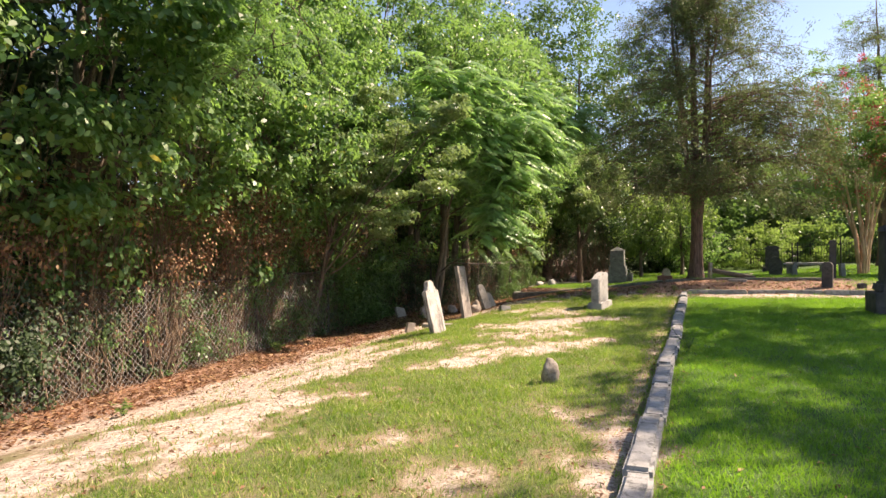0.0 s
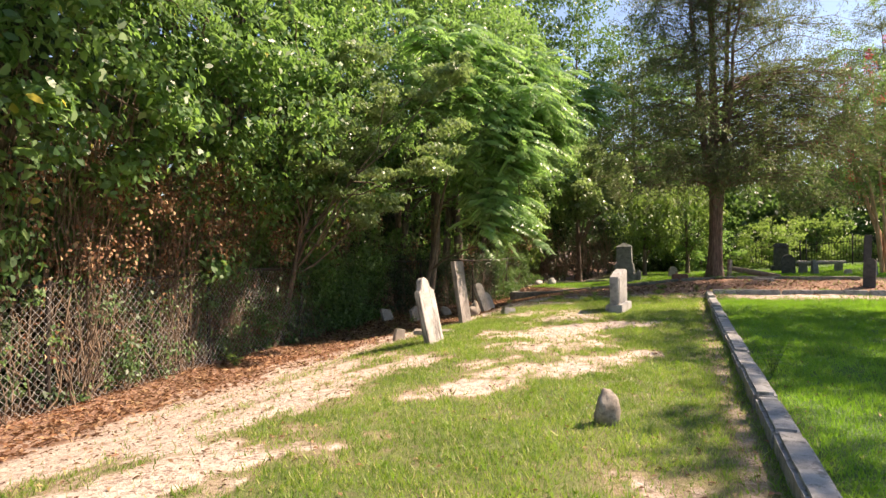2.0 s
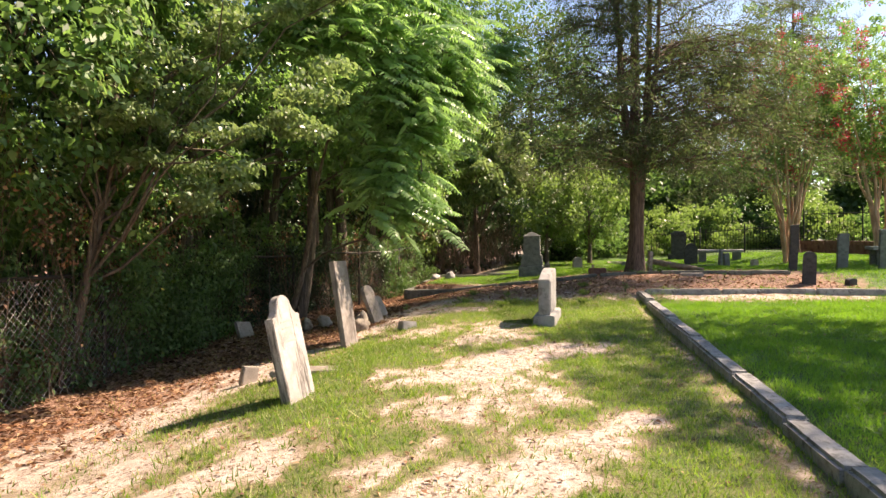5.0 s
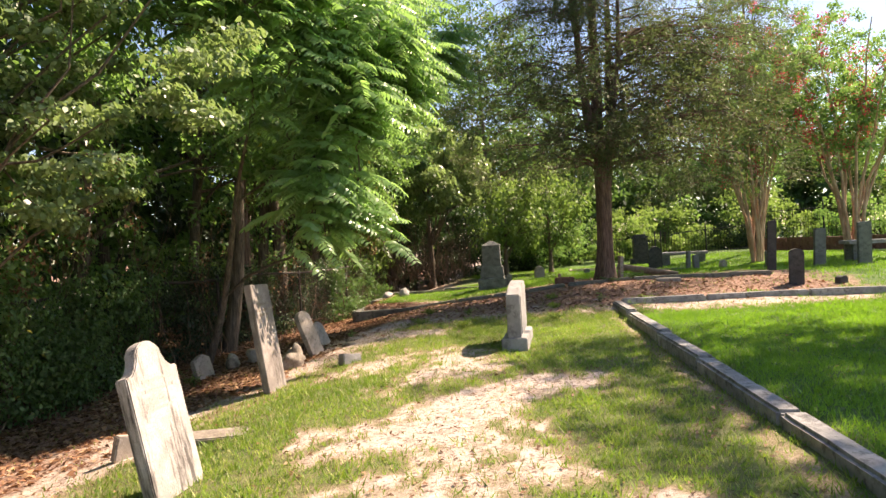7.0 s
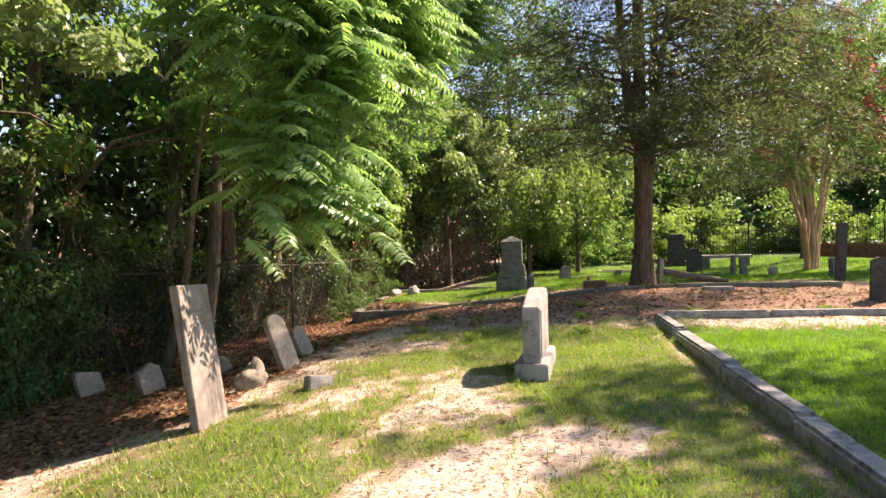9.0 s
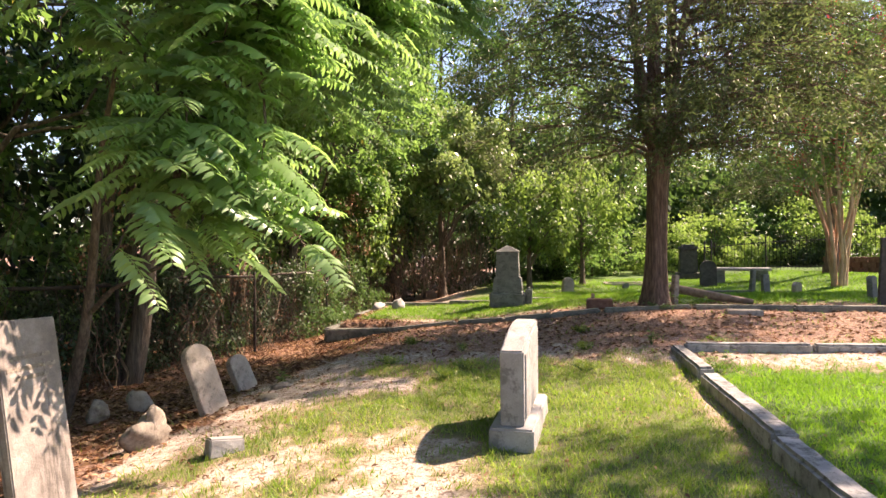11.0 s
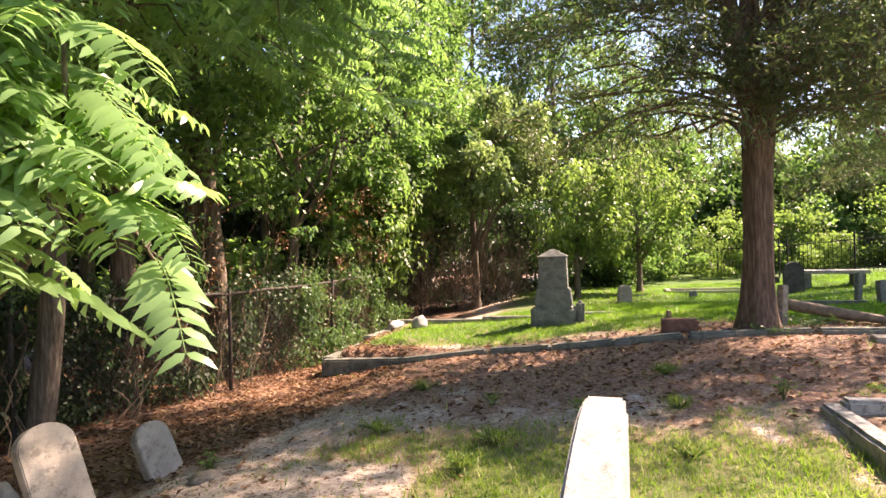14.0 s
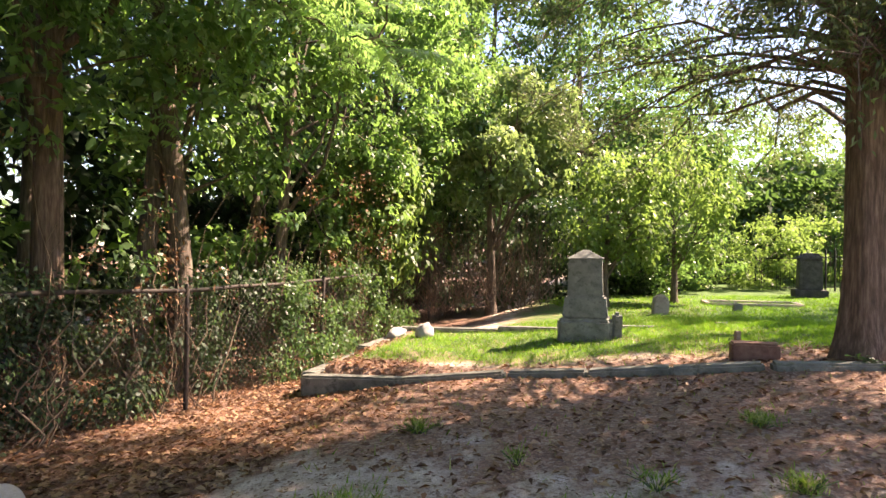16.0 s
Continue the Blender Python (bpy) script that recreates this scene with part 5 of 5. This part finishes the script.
for x, y, w, h, th, rise, turn, mat, label in (
    (11.25, 17.35, 0.28, 0.78, 0.14, 0.1, -40, M_DARK, "dark squat headstone with a rounded top"),
    (12.9, 19.7, 0.20, 1.3, 0.10, 0.0, -30, M_DARK, "tall thin blackened slab headstone"),
    (15.0, 20.2, 0.28, 1.05, 0.12, 0.0, -25, M_MONU, "square grey headstone in sunlit grass"),
    (15.75, 19.5, 0.32, 1.15, 0.12, 0.0, -25, M_MONU, "square grey headstone in sunlit grass"),
    (16.2, 29.2, 0.55, 0.95, 0.14, 0.3, -20, M_DARK, "pointed dark headstone near the iron fence"),
    (14.3, 24.3, 0.20, 0.55, 0.12, 0.0, 0, M_MONU, "thin grey footstone in the grass"),
    (15.2, 25.9, 0.16, 0.75, 0.10, 0.0, 10, M_MONU, "thin grey footstone in the grass"),
    (16.3, 25.4, 0.32, 0.35, 0.14, 0.1, 20, M_HEAD, "low rounded footstone in the grass"),
    (14.1, 21.0, 0.20, 0.50, 0.12, 0.05, 15, M_MONU, "thin grey footstone in the grass"),
    (12.0, 16.95, 0.22, 0.18, 0.14, 0.05, 0, M_DARK, "stub of a dark footstone"),
    (13.1, 29.4, 0.22, 0.22, 0.10, 0.06, 0, M_MONU, "low footstone beyond the plot kerb"),
):
    out = arch_outline(w, h, rise) if rise else [(-w / 2, 0), (w / 2, 0), (w / 2, h), (-w / 2, h * 0.985)]
    stone_thing("headstone", slab_bm(out, th, 0.01, x), mat, turned(x, y, turn, 2 * math.sin(x * 3), 3 * math.sin(y * 2)), label, group="far headstones")

far = base("column_monument", turned(18.2, 33.2, -25, 0, 0, 0.03), "dark capped monument in front of green bushes", "monument")
part("base", block_bm(0.95, 0.7, 0.28, 0.02, 1, 0.006, 4.0, 1.0), M_DARK, far)
part("shaft", block_bm(0.7, 0.5, 0.95, 0.03, 1, 0.006, 4.0, 2.0, 0.06, 0.275), M_DARK, far)
part("cap", block_bm(0.84, 0.62, 0.24, 0.08, 1, 0.006, 4.0, 3.0, 0.25, 1.22), M_DARK, far)


def table_tomb(x, y, length, width, h, turn, label):
    th = base("table_tomb", turned(x, y, turn, 0, 0, 0.03), label, "tomb", "table tombs")
    part("slab", block_bm(length, width, 0.1, 0.015, 2, 0.005, 4.0, x, 0.0, h - 0.1), M_MARBLE, th, "pale weathered top slab")
    for i in (-1, 1):
        for j in (-1, 1):
            part("leg", block_bm(0.34, 0.16, h - 0.105, 0.012, 0, 0.004, 4.0, x + i), M_MONU, th).matrix_local = pose(i * (length / 2 - 0.28), j * (width / 2 - 0.15), 0)


table_tomb(18.4, 30.3, 2.0, 0.9, 0.56, -35, "stone table tomb with a thin slab on legs")
table_tomb(17.6, 20.3, 2.2, 0.9, 0.62, -32, "long pale table tomb on stone legs")
low = base("kerbed_grave", turned(14.6, 31.0, -23), "low pale kerbed grave in grass", "grave")
for i, (px, py, lx, ly) in enumerate(((0, -0.5, 2.4, 0.14), (0, 0.5, 2.4, 0.14), (-1.2, 0, 0.14, 0.86), (1.2, 0, 0.14, 0.86))):
    part("kerb_stone", block_bm(lx, ly, 0.11, 0.015, 1, 0.005, 4.0, i), M_HEAD, low).matrix_local = pose(px, py, 0)

# beside the cedar
stone_thing("brick_block", block_bm(0.5, 0.26, 0.22, 0.02, 2, 0.012, 6.0, 3.0), M_BRICK, turned(8.0, 21.5, -25, 0, 0, 0.03), "reddish block of old brickwork beside the cedar", "block")
stone_thing("grave_stake", block_bm(0.07, 0.05, 0.3, 0.006, 1, 0.004, 9.0, 2.0), M_WOOD, turned(8.05, 21.9, 10, 3, 0), "short wooden stake beside the cedar", "stake")
stone_thing("stone_post", block_bm(0.13, 0.1, 0.62, 0.01, 1, 0.006, 7.0, 5.0), M_FIELD, turned(9.5, 21.25, 15, 4, 0), "slim stone post standing beside the cedar", "post")
lt = Tubes(8)
lz = ground_z(10.6, 20.4)
lt.add([(9.75, 21.75, lz + 0.28), (10.05, 21.4, lz + 0.2), (10.4, 21.0, lz + 0.12), (10.8, 20.6, lz + 0.05)], (0.085, 0.09, 0.08, 0.05))
tagged(lt.build("fallen_limb", M_WOOD), "broken reddish limb lying beside the cedar", "log")
stone_thing("flat_marker", block_bm(0.55, 0.3, 0.09, 0.012, 1, 0.005, 6.0, 6.0), M_HEAD, turned(9.6, 19.4, -30, 0, 0, 0.02), "flat grey marker set in brown litter", "gravestone")


def iron_fence(points, h, label, gap=0.14):
    """Iron fence: posts, two rails and thin pickets."""
    th = base("iron_fence", pose(points[0][0], points[0][1], 0), label, "fence")
    inv = th.matrix_world.inverted()
    tb = Tubes(5)
    tb.add([(0, 0, 0), (0, 0, h - 0.06), (0, 0, h)], (0.009, 0.009, 0.001))
    rod = tb.build("picket", M_IRON, th)
    tb = Tubes(4)
    tb.add([(0, 0, -0.1), (0, 0, h + 0.06), (0, 0, h + 0.1)], (0.035, 0.035, 0.005))
    post = tb.build("post", M_IRON, th)
    firsts = [rod, post]
    for a, b in zip(points, points[1:]):
        a, b = np.array(a, float), np.array(b, float)
        ln = np.linalg.norm(b - a)
        for zz in (0.15, h - 0.22):
            rail = Tubes(4)
            rail.add([(*a, ground_z(*a) + zz), (*((a + b) / 2), ground_z(*((a + b) / 2)) + zz), (*b, ground_z(*b) + zz)], (0.016, 0.016, 0.016))
            rail.build("rail", M_IRON, th).matrix_parent_inverse = inv
        n = int(ln / gap)
        for i in range(n + 1):
            q = a + (b - a) * i / n
            src = post if i % 16 == 0 else rod
            if src in firsts:
                firsts.remove(src)
                o = src
            else:
                o = src.copy()
                scene.collection.objects.link(o)
            o.parent, o.matrix_parent_inverse = th, inv
            o.matrix_basis = pose(q[0], q[1], ground_z(q[0], q[1]))
    return tagged(th, kind="structure")


iron_fence([(18.9, 36.9), (20.6, 34.9), (23.4, 30.8)], 1.45, "black iron picket fence at the graveyard edge")
iron_fence([(23.4, 30.8), (25.0, 26.0), (26.0, 20.5)], 2.0, "tall black iron picket fence before trees", 0.16)

low_wall = base("low_wall", pose(22.4, 30.2, 0), "low wall of old brown stones before the iron fence", "wall")
for course in range(3):
    for i in range(18):
        d = (i + 0.5 * (course % 2)) * 0.56
        wx, wy = 22.4 + 0.29 * d, 30.2 - 0.957 * d
        bm = block_bm(0.54 - 0.06 * math.sin(3.1 * i + course), 0.3, 0.19, 0.02, 0, 0.014, 5.0, i + 7.0 * course)
        part("stone", bm, M_BRICK, low_wall).matrix_basis = pose(wx - 22.4, wy - 30.2, ground_z(wx, wy) - 0.03 + 0.195 * course, 0, 0, -73 + 2 * math.sin(5.0 * i))
tagged(low_wall, kind="structure")

# pale road seen through the trees
rv = [(8, 60, 0.03), (70, 36, 0.03), (72, 42, 0.03), (9, 66, 0.03)]
rz = max(ground_z(x, y) for x, y, z in rv) + 0.03
tagged(mesh_object("road", [(x, y, rz) for x, y, z in rv], [(0, 1, 2, 3)], M_ROAD), "pale worn asphalt road beyond the trees", "road", kind="structure")


# ---- grass, fallen leaves and small plants ----
def build_grass():
    rng = np.random.default_rng(11)
    dry, lawn = [], []
    for x0, x1, y0, y1, n, h, w in ((-3.5, 9.5, 0.6, 9.0, 330000, 0.042, 0.0095), (-2.5, 12, 9.0, 18.5, 310000, 0.045, 0.0115), (3.0, 12, 18.5, 28.0, 90000, 0.055, 0.014), (9, 22, 14.0, 34.0, 80000, 0.06, 0.022)):
        x, y = rng.uniform(x0, x1, n), rng.uniform(y0, y1, n)
        turf, litter = covers(x, y)
        thick = np.clip(turf - 0.8 * litter, 0, 1) ** 1.3
        patch = 0.5 + 0.4 * noise_field(0.8 * x, 0.7 * y) + 0.4 * noise_field(2.9 * x + 3, 2.7 * y) * (1 - lushness(x, y))
        keep = rng.random(n) < thick * np.clip(patch + 0.35, 0.25, 1) + 0.012
        x, y, patch = x[keep], y[keep], patch[keep]
        m = len(x)
        z = height(x, y)
        hh = h * rng.uniform(0.5, 1.5, m) * (0.75 + 0.4 * np.clip(patch, 0, 1.2))
        a = rng.uniform(0, 2 * math.pi, m)
        wd = w * rng.uniform(0.6, 1.3, m)
        bend = rng.normal(size=(m, 2)) * 0.55
        base_l = np.stack([x - np.cos(a) * wd / 2, y - np.sin(a) * wd / 2, z - 0.005], axis=1)
        base_r = np.stack([x + np.cos(a) * wd / 2, y + np.sin(a) * wd / 2, z - 0.005], axis=1)
        tip = np.stack([x + bend[:, 0] * hh, y + bend[:, 1] * hh, z + hh], axis=1)
        blades = np.stack([base_l, base_r, tip], axis=1)
        green = rng.random(m) < lushness(x, y) + 0.08
        dry.append(blades[~green].reshape(-1, 3))
        lawn.append(blades[green].reshape(-1, 3))
    for vs, mat, label in ((dry, M_GRASS, "short patchy sunlit grass on sandy soil"), (lawn, M_LAWN, "lush short green lawn beyond the granite kerb")):
        v = np.concatenate(vs)
        tagged(mesh_object("grass", v, np.arange(len(v)).reshape(-1, 3), mat), label, "grass", kind="stuff")


build_grass()


def build_litter():
    rng = np.random.default_rng(12)
    n = 260000
    x, y = rng.uniform(-7, 12, n), rng.uniform(2, 26, n)
    turf, litter = covers(x, y)
    keep = rng.random(n) < litter * np.where(grid_uv(x, y)[1] > -5.2, 0.16, 0.62) + 0.085 * (turf < 0.75) + 0.022
    x, y = x[keep], y[keep]
    m = len(x)
    a = rng.uniform(0, 2 * math.pi, m)
    c = np.stack([x, y, height(x, y) + 0.014], axis=1)
    al = np.stack([np.cos(a), np.sin(a), rng.normal(size=m) * 0.25], axis=1)
    up = np.stack([rng.normal(size=m) * 0.35, rng.normal(size=m) * 0.35, np.ones(m)], axis=1)
    ln = rng.uniform(0.025, 0.10, m) * np.where(litter[keep] > 0.3, 1.0, 0.6)
    v, f = leaf_blades(c, al, up, ln, ln * rng.uniform(0.35, 0.65, m), 0.25)
    tagged(mesh_object("leaf_litter", v, f, M_DEAD), "dry brown leaves scattered along the fence and cedar", "leaves", kind="stuff")


build_litter()


def weed(x, y, h, spread, n, label, seed, mat=None):
    """A small leafy weed on thin stalks."""
    rng = np.random.default_rng(seed)
    z = ground_z(x, y)
    th = base("weed", pose(x, y, z), label, "weed", "weeds")
    tb = Tubes(3)
    cs, al = [], []
    for i in range(n):
        a = rng.uniform(0, 2 * math.pi)
        e = np.array((math.cos(a) * spread * rng.random(), math.sin(a) * spread * rng.random(), h * rng.uniform(0.5, 1)))
        p = np.array([(0, 0, -0.02), e * 0.5 + np.array((0, 0, 0.05 * h)), e])
        tb.add(p, (0.004, 0.003, 0.002))
        for k in range(7):
            t = rng.uniform(0.35, 1.0)
            cs.append(e * t + rng.normal(size=3) * 0.02)
            al.append(np.array((*rng.normal(size=2), 0.1)))
    tagged(tb.build("stalk_spray", M_IVY, th), kind="stuff")
    cs, al = np.array(cs), np.array(al)
    wide = 0.035
    if mat is M_GRASS:
        al[:, 2], wide = 1.4, 0.009
    v, f = leaf_blades(cs + unit(al) * 0.03, al, np.array((0, 0, 1.0)) + rng.normal(size=cs.shape) * 0.3, 0.065, wide)
    tagged(mesh_object("foliage", v, f, mat or M_LEAF_FAR, th), kind="stuff")


weed(3.42, 8.15, 0.42, 0.25, 9, "leafy weed growing over the kerb", 1)
weed(6.95, 16.6, 0.34, 0.25, 8, "leafy weed growing over the kerb", 2)
weed(7.05, 18.15, 0.22, 0.2, 7, "leafy weed at the kerb corner", 3)
weed(-3.4, 11.8, 0.32, 0.3, 12, "low green weed at the foot of the fence", 4)
weed(-2.4, 16.4, 0.35, 0.25, 10, "low green weed at the foot of the fence", 5)
weed(2.0, 18.3, 0.2, 0.15, 6, "small green weed among leaf litter", 6)
weed(9.35, 20.55, 0.28, 0.45, 16, "ivy growing at the foot of the cedar", 7, M_IVY)
weed(8.7, 20.5, 0.14, 0.4, 14, "ivy growing at the foot of the cedar", 8, M_IVY)
weed(5.3, 18.6, 0.12, 0.25, 16, "tuft of grass on bare soil", 9, M_GRASS)
weed(4.6, 19.3, 0.12, 0.2, 12, "tuft of grass on bare soil", 10, M_GRASS)
weed(-3.9, 6.6, 0.2, 0.2, 8, "small green weed on sandy litter", 11)
weed(-0.6, 17.0, 0.3, 0.3, 10, "low green weed near the fence stones", 12)
for i, (x, y, h) in enumerate(((3.9, 17.6, 0.13), (4.3, 18.1, 0.1), (5.0, 17.7, 0.11), (6.1, 18.3, 0.1), (3.4, 18.7, 0.09), (6.6, 19.4, 0.1), (4.0, 20.2, 0.09), (5.6, 17.3, 0.12))):
    weed(x, y, h, 0.24, 34, "tuft of grass on bare soil", 20 + i, M_GRASS)
